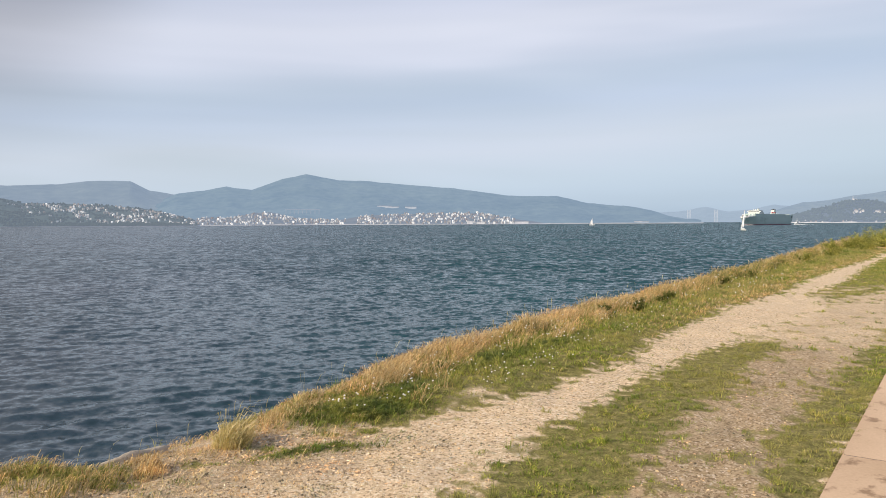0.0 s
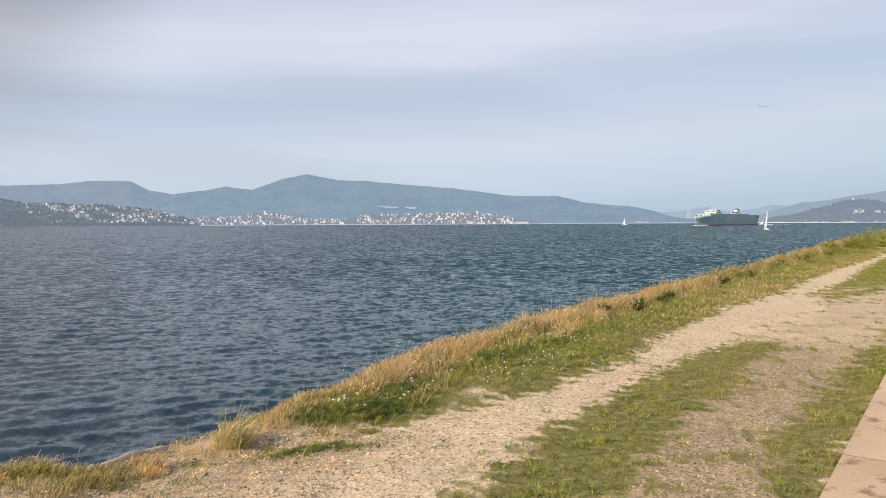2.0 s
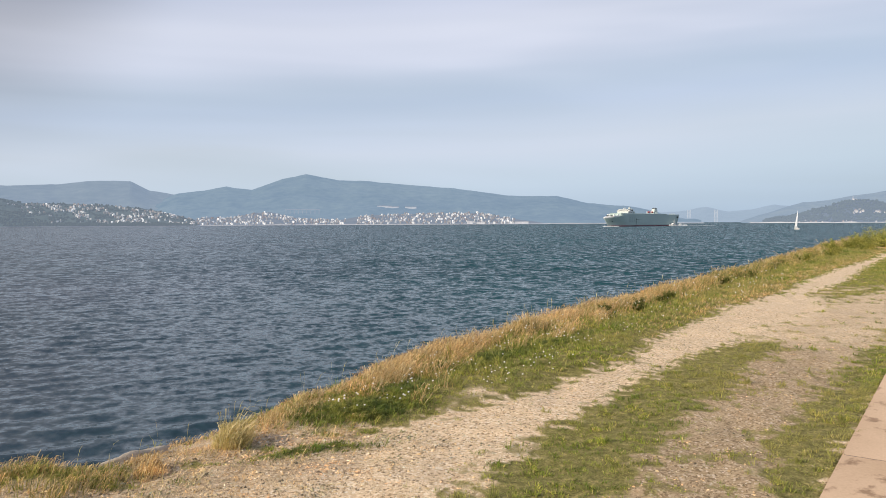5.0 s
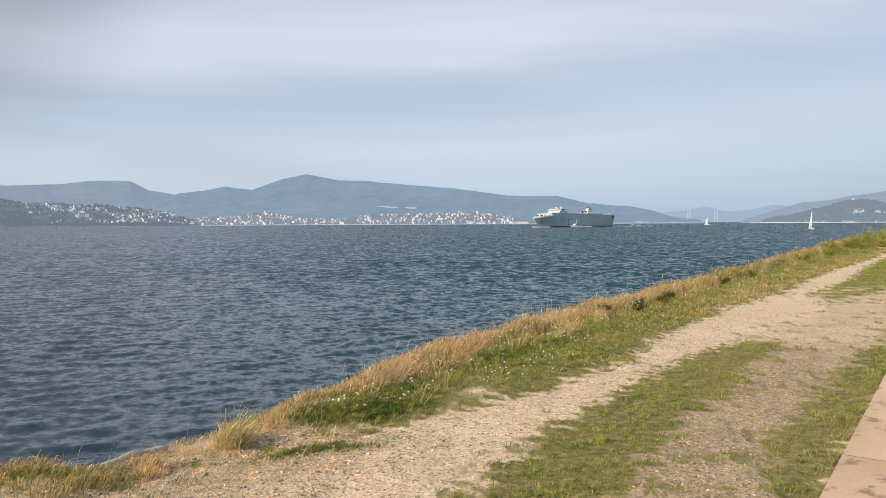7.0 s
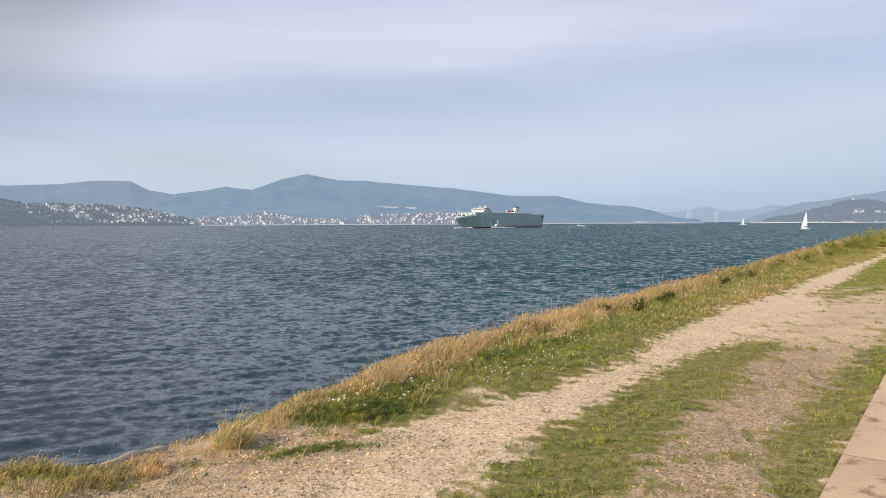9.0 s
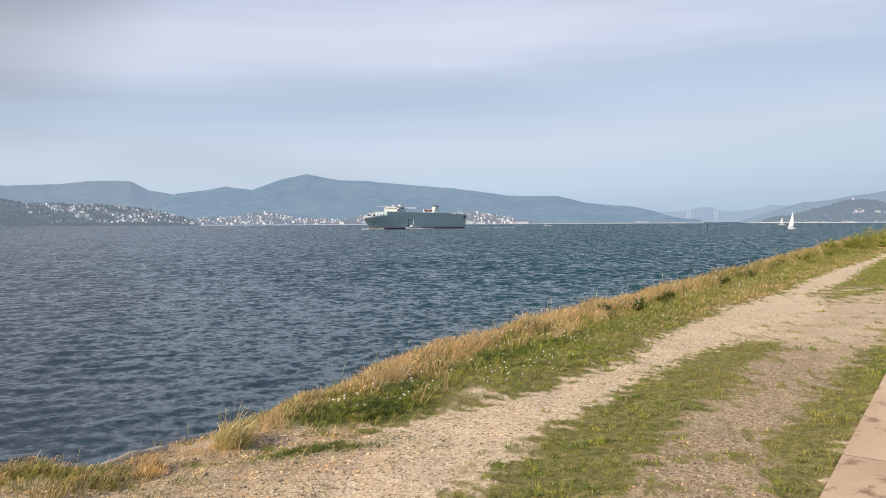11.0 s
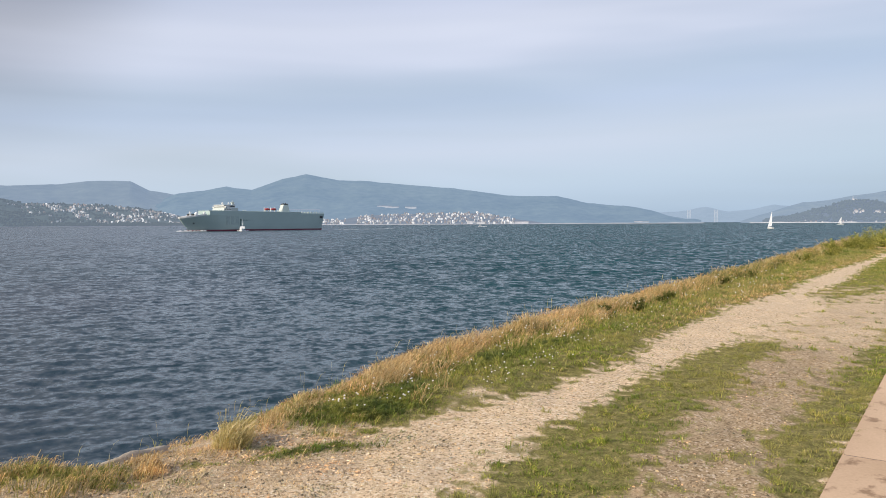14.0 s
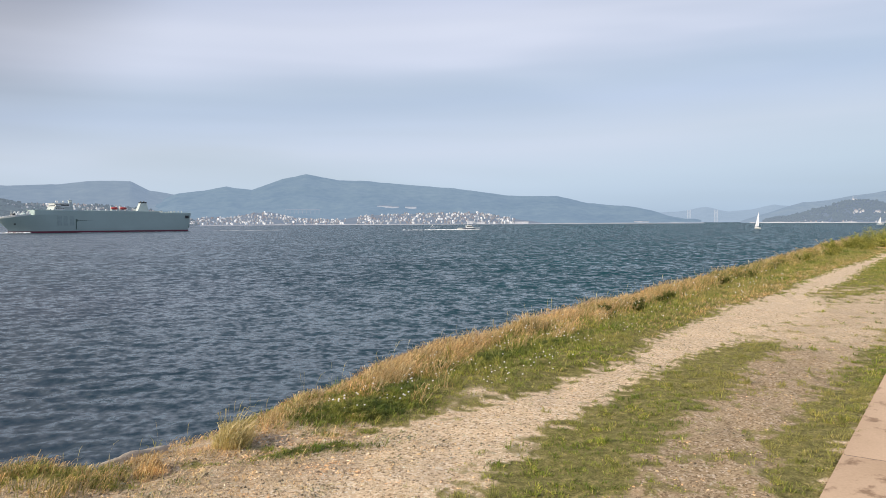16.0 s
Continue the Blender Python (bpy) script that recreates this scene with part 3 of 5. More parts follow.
def make_viaduct():
    e = empty("viaduct", "pale concrete motorway viaduct on slender piers", "bridge")
    d, z = 2580, 50.5
    x0, x1 = polar(-12.05, d)[0], polar(-9.47, d)[0]
    w = (x1 - x0) / math.cos(radians(10.8))
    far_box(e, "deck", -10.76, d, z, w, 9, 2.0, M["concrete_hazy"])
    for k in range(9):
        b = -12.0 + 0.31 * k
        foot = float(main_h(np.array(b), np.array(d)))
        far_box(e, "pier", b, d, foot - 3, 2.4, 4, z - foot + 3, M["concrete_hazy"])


def make_strait_bridge():
    e = empty("cable_stayed_bridge", "pale cable-stayed bridge across the strait", "bridge")
    d, deck = 3850, 22
    for b in (18.36, 20.23):
        far_box(e, "tower", b, d, -1, 5, 5, 62, M["concrete_far"])
        far_box(e, "tower", b + 0.16, d, -1, 5, 5, 62, M["concrete_far"])
        far_box(e, "crossbeam", b + 0.08, d, 46, 11, 3, 2.5, M["concrete_far"])
        for side in (-1, 1):
            for k in range(1, 6):
                bm = rod(bmesh.new(), polar(b + 0.08, d, 60 + WATER - 2 * k), polar(b + 0.08 + side * 0.17 * k, d, deck + WATER), 0.3, sides=4)
                part("stay_cable", bm, M["hill_faint"], e)
    far_box(e, "deck", 19.3, d, deck - 2, polar(21.6, d)[0] - polar(17.0, d)[0], 14, 1.6, M["hill_faint"])


def make_far_buildings():
    rng = random.Random(23)
    for b, w, h in ((-4.72, 34, 3.2), (-4.2, 22, 5), (-3.8, 40, 2.6), (-2.75, 16, 2.6), (-2.4, 34, 3.6)):
        e = empty("factory_hall", "long white factory hall on the mountain slope", "building", "factory halls on the slope")
        z = float(main_h(np.array(b), np.array(2800.0)))
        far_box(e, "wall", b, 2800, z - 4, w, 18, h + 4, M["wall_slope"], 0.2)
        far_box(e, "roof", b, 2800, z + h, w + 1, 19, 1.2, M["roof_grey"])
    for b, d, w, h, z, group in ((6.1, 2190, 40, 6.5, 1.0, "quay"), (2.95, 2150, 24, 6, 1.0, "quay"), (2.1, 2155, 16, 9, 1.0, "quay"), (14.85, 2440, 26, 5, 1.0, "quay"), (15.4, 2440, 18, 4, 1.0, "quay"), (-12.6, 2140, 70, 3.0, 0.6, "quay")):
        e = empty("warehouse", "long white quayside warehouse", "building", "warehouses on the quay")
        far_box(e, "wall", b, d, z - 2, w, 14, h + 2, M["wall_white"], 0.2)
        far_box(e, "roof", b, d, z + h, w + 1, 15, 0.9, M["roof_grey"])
    for b, d, h, arm in ((5.17, 2180, 26, 14), (2.68, 2200, 34, 10)):
        e = empty("dockside_crane", "pale dockside crane on the quay", "crane")
        x, y, z = polar(b, d, WATER + 1)
        part("tower", rod(bmesh.new(), (x, y, z - 2), (x + 2, y, z + h * 0.7), 1.0, 0.7, 6), M["concrete_far"], e)
        part("jib", rod(bmesh.new(), (x - 3, y, z + h * 0.6), (x + arm * 0.3, y, z + h), 0.8, 0.4, 6), M["concrete_far"], e)
    e = empty("church", "white church with a pointed spire on the headland", "building")
    z = float(near_h(np.array(29.08), np.array(2690.0)))
    far_box(e, "nave", 29.15, 2690, z - 3, 14, 10, 9, M["wall_white"])
    x, y, zz = polar(29.05, 2690, WATER + z)
    part("spire", rod(bmesh.new(), (x, y, zz - 2), (x, y, zz + 14), 3.0, 0.3, 6), M["wall_white"], e)
    e = empty("summit_mast", "small mast on the mountain top", "mast")
    x, y, zz = polar(-10.5, 3600, WATER + 234)
    part("pole", rod(bmesh.new(), (x, y, zz - 2), (x, y, zz + 9), 1.2, 0.8, 6), M["concrete_far"], e)


def make_strand(name, label, b0, b1, d, depth, height, mat, seed):
    """A low pale quay or beach along the far waterline, of uneven height."""
    bs = np.linspace(b0, b1, 160)
    h = height * (0.6 + 0.4 * np.clip(1 + fbm(bs, bs * 0, 1.6, 4, seed), 0, 2))
    rows = [(d - 4, -1.5 + 0 * h), (d, h), (d + depth, h + 0.6), (d + depth + 5, -1.5 + 0 * h)]
    v = np.stack([np.stack([np.sin(np.radians(bs)) * r, np.cos(np.radians(bs)) * r, z + WATER], -1) for r, z in rows]).reshape(-1, 3)
    tagged(arrays(name, v, grid_faces(4, len(bs)), mat), label, "shore", kind="structure")


def far_trees():
    """Woods among the far houses: many uneven small crowns."""
    rng = random.Random(31)
    base = bmesh.new()
    bmesh.ops.create_icosphere(base, subdivisions=1, radius=1.0)
    pts, tris = [v.co.copy() for v in base.verts], [[v.index for v in f.verts] for f in base.faces]
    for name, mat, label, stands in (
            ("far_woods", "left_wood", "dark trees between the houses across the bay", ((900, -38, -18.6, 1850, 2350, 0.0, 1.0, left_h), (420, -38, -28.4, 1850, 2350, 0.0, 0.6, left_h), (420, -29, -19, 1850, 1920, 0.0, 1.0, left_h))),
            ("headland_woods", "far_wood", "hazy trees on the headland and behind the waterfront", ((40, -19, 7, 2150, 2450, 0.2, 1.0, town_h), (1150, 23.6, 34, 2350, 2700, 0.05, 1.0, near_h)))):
        V, F = [], []
        for count, b0, b1, near, far, s0, s1, hgt in stands:
            for _ in range(count):
                b, s = rng.uniform(b0, b1), rng.uniform(s0, s1)
                if b > -29 and b < -18 and math.sin(b * 2.3 + s * 5) < -0.2 and rng.random() < 0.4:
                    continue
                d = near + (far - near) * s
                x, y, z = polar(b, d, float(hgt(np.array(b), np.array(d))) + WATER)
                for _ in range(3):
                    r = rng.uniform(1.3, 3.0) if b < 0 else rng.uniform(1.6, 4.0)
                    o = Vector((x + rng.uniform(-6, 6), y + rng.uniform(-6, 6), z + r * 0.6))
                    k = len(V)
                    V += [o + Vector((p.x * r * rng.uniform(0.8, 1.3), p.y * r, p.z * r * rng.uniform(0.7, 1.3))) for p in pts]
                    F += [[i + k for i in f] for f in tris]
        ob = arrays(name, np.array(V), np.array(F), M[mat])
        tagged(ob, label, "trees", kind="stuff")


def far_house_rows():
    """The dense rest of the town, too small to tell apart."""
    rng = random.Random(37)
    V, F = [], []
    for count, b0, b1, near, far, s1, hgt in ((640, -29.5, -18.6, 1850, 2350, 0.95, left_h), (330, -18.4, -7.5, 2150, 2450, 0.95, town_h), (460, -6.6, 5.6, 2150, 2450, 1.0, town_h)):
        for _ in range(count):
            b, s = rng.uniform(b0, b1), rng.uniform(0.02, s1)
            d = near + (far - near) * s
            x, y, z = polar(b, d, float(hgt(np.array(b), np.array(d))) + WATER + 1.5)
            if b < -18.5 and (b < -26.6 and s < 0.5 or s < 0.12 or math.sin(b * 1.9 + 4 * s) * math.sin(s * 9 + b * 0.6) < -0.15):
                continue
            w, dd, h, a = rng.uniform(2.5, 6.0), rng.uniform(2.5, 5), rng.uniform(1.6, 3.2), rng.uniform(0, 3.1)
            k = len(V)
            c, si = math.cos(a), math.sin(a)
            for u, v2, zz in ((-w / 2, -dd / 2, -3), (w / 2, -dd / 2, -3), (w / 2, dd / 2, -3), (-w / 2, dd / 2, -3), (-w / 2, -dd / 2, h), (w / 2, -dd / 2, h), (w / 2, dd / 2, h), (-w / 2, dd / 2, h), (0, -dd / 2, h + 1.5), (0, dd / 2, h + 1.5)):
                V.append((x + u * c - v2 * si, y + u * si + v2 * c, z + zz))
            F += [[k + i for i in f] for f in ((0, 1, 5), (0, 5, 4), (1, 2, 6), (1, 6, 5), (2, 3, 7), (2, 7, 6), (3, 0, 4), (3, 4, 7), (4, 5, 8), (6, 7, 9), (5, 6, 9), (5, 9, 8), (7, 4, 8), (7, 8, 9))]
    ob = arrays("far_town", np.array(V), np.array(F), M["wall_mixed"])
    tagged(ob, "crowded pale houses of the far town", "houses", kind="stuff")


make_viaduct()
make_strait_bridge()
make_far_buildings()
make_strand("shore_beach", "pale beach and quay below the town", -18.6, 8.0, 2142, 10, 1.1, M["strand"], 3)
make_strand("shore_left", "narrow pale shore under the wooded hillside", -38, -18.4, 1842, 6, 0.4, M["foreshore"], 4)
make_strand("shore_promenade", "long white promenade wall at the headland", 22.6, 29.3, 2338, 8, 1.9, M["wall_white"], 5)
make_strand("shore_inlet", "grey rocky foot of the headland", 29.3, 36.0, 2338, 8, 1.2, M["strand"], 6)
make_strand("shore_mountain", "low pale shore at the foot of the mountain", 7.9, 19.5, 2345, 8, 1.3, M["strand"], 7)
far_trees()
far_house_rows()

# ---------------------------------------------------------------- the near shore

ALONG, ACROSS = np.array([0.58, 0.815]), np.array([0.815, -0.58])


def place(t, n):
    return t * ALONG[0] + n * ACROSS[0], t * ALONG[1] + n * ACROSS[1]


def lines(t):
    """Offsets across the shore strip: bank lip, gravel path, worn patch and pavement."""
    lip = np.interp(t, [0, 2.1, 2.25, 2.4, 2.6, 2.9, 3.0, 3.2, 3.5, 4.2, 5, 7, 12, 26, 48, 90], [-4.9, -4.72, -4.52, -4.32, -4.24, -4.3, -4.22, -4.17, -4.2, -4.35, -4.55, -4.9, -5.2, -5.4, -6.0, -6.8])
    path_l = np.interp(t, [0, 3, 4.1, 5.3, 8, 11, 14, 16.7, 20, 26, 34, 60], [-4.1, -4.1, -3.9, -3.4, -3.2, -3.5, -3.62, -3.3, -3.5, -3.55, -3.3, -3.4])
    path_r = np.interp(t, [0, 3.5, 5.3, 8.4, 10.2, 11.2, 14.2, 15.5, 17.8, 22, 31, 60], [-2.35, -2.42, -2.57, -2.66, -2.5, -2.4, -1.95, -2.2, -2.7, -2.5, -2.7, -2.7])
    worn_l = np.interp(t, [0, 4, 4.6, 5.7, 7.2, 8.9, 11.4, 14, 20], [-1.6, -1.62, -1.7, -1.85, -1.78, -1.87, -2.0, -1.9, -1.5])
    worn_r = np.interp(t, [0, 4.5, 5.4, 6.9, 8.7, 11.5, 15, 20], [-0.9, -0.94, -1.07, -1.2, -1.1, -0.87, -0.9, -1.3])
    return lip, path_l, path_r, worn_l, worn_r


def cover(t, n):
    """How grassy (0 to 1) and how gritty the ground is."""
    x, y = place(t, n)
    wob = 0.10 * fbm(x, y, 1.3, 3, 1) + 0.13 * fbm(x, y, 0.31, 3, 2) + 0.05 * fbm(x, y, 0.09, 2, 6)
    lip, pl, pr, wl, wr = lines(t)
    soft = 0.30

    def band(a, b):
        return np.clip((n + wob - a) / soft + 0.5, 0, 1) * np.clip((b - n - wob) / soft + 0.5, 0, 1)
    g = np.clip((pl - n - wob) / soft + 0.5, 0, 1)
    g = g * np.where(t < 3.4, np.clip(0.25 + (lip + 0.25 - n) * 2.5, 0.15, 1), 1)
    g = np.maximum(g, band(pr, wl))
    g = np.maximum(g, band(wr, -0.6 + 0 * t))
    g = np.where(n > -0.6, 1, g)
    thin = 0.5 + 0.5 * fbm(x, y, 0.8, 3, 7)
    worn = np.where(t < 20, band(wl - 0.1, wr + 0.1), 0)
    g = np.maximum(g, worn * np.clip((thin + 0.35 * fbm(x, y, 0.2, 2, 19) - 0.72) * 2.2, 0, 0.6))
    g = g * np.where(n < pl, np.interp(t, [2.0, 2.45, 2.7, 3.7, 4.2], [0.95, 0.8, 0.15, 0.2, 1.0]), 1)
    # stray tufts in the gravel beside the turf
    rim = np.exp(-((n - pr) / 0.25) ** 2) + np.exp(-((n - pl) / 0.25) ** 2)
    g = np.maximum(g, np.clip(rim, 0, 1) * np.clip((fbm(x, y, 0.28, 3, 8) - 0.35) * 2.5, 0, 0.8))
    # one green patch on the gravel shoulder
    g = np.maximum(g, 1.1 * np.exp(-((t - 3.64) / 0.36) ** 2 - ((n + 3.74 - 0.6 * (t - 3.64)) / 0.12) ** 2) * (0.8 + 0.5 * fbm(x, y, 0.2, 2, 35)))
    # a stony gap in the bank turf, and the trodden crossing beyond the middle strip
    g = g * (1 - 0.7 * np.exp(-((t - 5.65) / 0.32) ** 2 - ((n + 3.66) / 0.15) ** 2))
    cross = np.clip((t - 10.2) / 0.7, 0, 1) * np.clip((16.2 - t) / 1.2, 0, 1) * np.clip((n - pr + 0.3) / 0.2, 0, 1) * np.clip((-1.15 - n) / 0.3, 0, 1)
    g = g * (1 - cross) + cross * np.clip((fbm(x, y, 0.55, 3, 44) - 0.22) * 2.0, 0, 0.5)
    # the strip beyond the fork is half bare
    fork = np.clip((t - 11) / 2, 0, 1) * np.clip((24 - t) / 6, 0, 1) * (n > pr) * (n < -0.5)
    g = g * (1 - fork * np.clip(1.0 - thin, 0, 0.9))
    bank_bare = np.clip(1 - abs(n - pl + 0.25) / 0.35, 0, 1) * np.clip((6.0 - t) / 3, 0, 0.7)
    g = g * (1 - bank_bare * np.clip(1.1 - thin, 0, 0.9))
    shoulder = np.clip((4.4 - t) / 1.2, 0, 1) * np.clip((-3.0 - n) / 0.5, 0, 1)
    return g, np.clip(worn * (1 - 0.9 * np.clip((t - 9) / 3, 0, 1)) + 0.65 * shoulder + 0.25 * fork + 0.12 * fbm(x, y, 0.9, 3, 28), 0, 1)


def ground_z(t, n):
    x, y = place(t, n)
    lip, pl, pr, wl, wr = lines(t)
    z = 0.015 * fbm(x, y, 2.3, 4, 3) + 0.01 * fbm(x, y, 0.5, 3, 4)
    z = z + 0.05 * np.clip((pl - n) / 0.4, 0, 1)
    z = z * np.clip((-0.55 - n) / 0.2, 0, 1) - 0.09 * (n > -0.64)
    over = np.maximum(0, lip - n)
    drop = np.where(over < 0.5, 0.45 * over ** 2, 0.1125 + (over - 0.5) * 0.78)
    z = z - drop + 0.12 * np.minimum(over, 1) * fbm(x, y, 1.4, 4, 9)
    return np.maximum(z, WATER - 1.5)


def make_ground():
    t = [-6.0, -3.0, -1.0, 0.0]
    while t[-1] < 95:
        t.append(t[-1] + 0.05 + max(0, t[-1] - 6) * 0.012)
    t = np.array([-3500.0, -300.0, -60.0, -20.0] + t + [130, 250, 600, 1500, 3500])
    n = np.concatenate([[-18, -15], np.linspace(-14, -6.2, 30), np.linspace(-6.1, -0.3, 130), [0.5, 2, 6, 15, 40, 200, 1500, 3500]])
    T, N = np.meshgrid(t, n, indexing="ij")
    Z = ground_z(T, N)
    X, Y = place(T, N)
    ob = arrays("ground", np.stack([X, Y, Z], -1).reshape(-1, 3), grid_faces(len(t), len(n))[:, ::-1], M["ground"], True)
    g, w = cover(T, N)
    for key, val in (("cover", g), ("grit", w)):
        a = ob.data.attributes.new(key, "FLOAT", "POINT")
        a.data.foreach_set("value", np.ascontiguousarray(val, dtype=np.float32).ravel())
    return tagged(ob, "sandy gravel footpath and worn turf along the bank", "ground", kind="structure")


make_ground()


def blades(name, label, mat, t, n, height, width, lean, seed, category="grass", heads=False, bend=None, breeze=1.0):
    """Many grass blades, each a tapered bent strip of its own."""
    rng = np.random.default_rng(seed)
    k = len(t)
    x, y = place(t, n)
    z = ground_z(t, n) - 0.01
    a = rng.uniform(0, 2 * np.pi, k)
    side = np.stack([np.cos(a), np.sin(a), np.zeros(k)], -1)
    bend = rng.uniform(0, 2 * np.pi, k) if bend is None else bend
    wind = np.array([0.75, 0.5]) * breeze
    b = np.stack([np.cos(bend), np.sin(bend)], -1) * rng.uniform(0.1, 1.0, k)[:, None] * lean + wind * lean * 0.5
    root = np.stack([x, y, z], -1)
    off = np.concatenate([b, np.zeros((k, 1))], 1) * height[:, None]
    up = np.array([0, 0, 1.0]) * height[:, None]
    w = width[:, None] * side * 0.5
    p0, p1 = root - w, root + w
    midw = 0.8 if not heads else 0.45
    m = root + up * 0.55 + off * 0.35
    tip = root + up * (0.97 - 0.25 * lean) + off
    if heads:
        h0 = root + up * 0.8 + off * 0.65
        v = np.stack([p0, p1, m - w * midw, m + w * midw, h0 - w * 1.25, h0 + w * 1.25, tip], 1).reshape(-1, 3)
        base = (np.arange(k) * 7)[:, None, None]
        f = np.array([[0, 1, 3], [0, 3, 2], [2, 3, 5], [2, 5, 4], [4, 5, 6]])[None] + base
    else:
        v = np.stack([p0, p1, m - w * midw, m + w * midw, tip], 1).reshape(-1, 3)
        base = (np.arange(k) * 5)[:, None, None]
        f = np.array([[0, 1, 3], [0, 3, 2], [2, 3, 4]])[None] + base
    ob = arrays(name, v, f.reshape(-1, 3), mat)
    return tagged(ob, label, category, kind="stuff")


def spread(count, t0, t1, power, n0, n1, seed):
    """Random spots over a stretch of the shore, denser towards its near end."""
    rng = np.random.default_rng(seed)
    q = rng.random(count) ** power
    return t0 + (t1 - t0) * q, rng.uniform(n0, n1, count), rng


def make_turf():
    """Short turf of small rosettes: each throws its blades outwards, some stand higher than others."""
    t, n, rng = spread(88000, 1.5, 46, 2.3, -5.3, -0.6, 21)
    g, _ = cover(t, n)
    tuft = 0.7 * fbm(*place(t, n), 0.35, 3, 12) + 0.6 * fbm(*place(t, n), 0.13, 2, 34)
    keep = rng.random(len(t)) < np.clip(g * 1.1 - 0.12, 0, 1) * np.clip(0.75 + 0.8 * tuft, 0.05, 1)
    t, n, tuft = t[keep], n[keep], tuft[keep]
    tall = np.exp(rng.normal(0, 0.38, len(t)))
    many = 10
    t, n, tuft, tall = np.repeat(t, many), np.repeat(n, many), np.repeat(tuft, many), np.repeat(tall, many)
    k = len(t)
    grow = 1 + np.clip((t - 6) / 18, 0, 2)
    a, q = rng.uniform(0, 2 * np.pi, k), rng.random(k) ** 0.7 * 0.03 * grow
    x, y = place(t, n)
    x, y = x + q * np.cos(a), y + q * np.sin(a)
    t, n = x * ALONG[0] + y * ALONG[1], x * ACROSS[0] + y * ACROSS[1]
    inside = n < -0.68
    t, n, a, tuft, tall, grow = t[inside], n[inside], a[inside], tuft[inside], tall[inside], grow[inside]
    k = len(t)
    bank = np.clip((lines(t)[1] - n) / 0.8, 0, 1)
    h = rng.uniform(0.012, 0.034, k) * tall * np.interp(t, [4, 8], [0.85, 1.0]) * (1 + 0.7 * np.clip(tuft, -0.7, 1)) * (1 + 0.9 * bank) * (0.8 + 0.2 * grow)
    blades("turf", "short green and straw-flecked turf", M["turf"], t, n, h, rng.uniform(0.0036, 0.0078, k) * grow, 1.1, 22, bend=a + rng.normal(0, 0.7, k), breeze=0.15)


def make_dry_turf():
    """Bleached blades through the bank turf, more of them farther along, and litter on the near shoulder."""
    t, n, rng = spread(70000, 9.0, 48, 1.3, -6.2, -3.2, 95)
    lip, pl, *_ = lines(t)
    keep = (n > lip - 0.1) & (n < pl - 0.05) & (rng.random(len(t)) < np.clip(0.5 + 0.5 * fbm(*place(t, n), 1.6, 3, 96), 0.05, 0.9) * np.clip((t - 9) / 6, 0, 1))
    t, n = t[keep], n[keep]
    tl, nl = rng.uniform(2.2, 4.3, 5200), rng.uniform(-4.5, -3.1, 5200)
    pick = (nl > lines(tl)[0] - 0.05) & (rng.random(5200) < np.clip(0.35 + 0.8 * fbm(*place(tl, nl), 0.35, 3, 97), 0.02, 1) * np.clip((-2.9 - nl) / 0.9, 0, 1))
    t, n = np.concatenate([t, tl[pick]]), np.concatenate([n, nl[pick]])
    h = rng.uniform(0.04, 0.11, len(t)) * np.where(t < 6, 0.45, 1.0)
    blades("dry_turf", "bleached straw blades among the bank turf", M["straw"], t, n, h, rng.uniform(0.003, 0.006, len(t)) * (1 + np.clip((t - 6) / 12, 0, 3)), 1.3, 98)


def make_edge_tufts():
    """Longer blades that lean over the edge of the pavement."""
    t, n, rng = spread(16000, 3.8, 20, 1.5, -0.82, -0.655, 25)
    clump = fbm(*place(t, n), 0.45, 3, 26)
    keep = rng.random(len(t)) < np.clip(0.3 + 1.1 * clump, 0, 1)
    t, n = t[keep], n[keep]
    blades("edge_grass", "rank green grass along the pavement edge", M["clover"], t, n, rng.uniform(0.022, 0.055, len(t)) * (1 + 0.6 * np.clip(fbm(*place(t, n), 0.3, 2, 36), -0.6, 1)), rng.uniform(0.003, 0.006, len(t)), 1.2, 27, breeze=0.2)


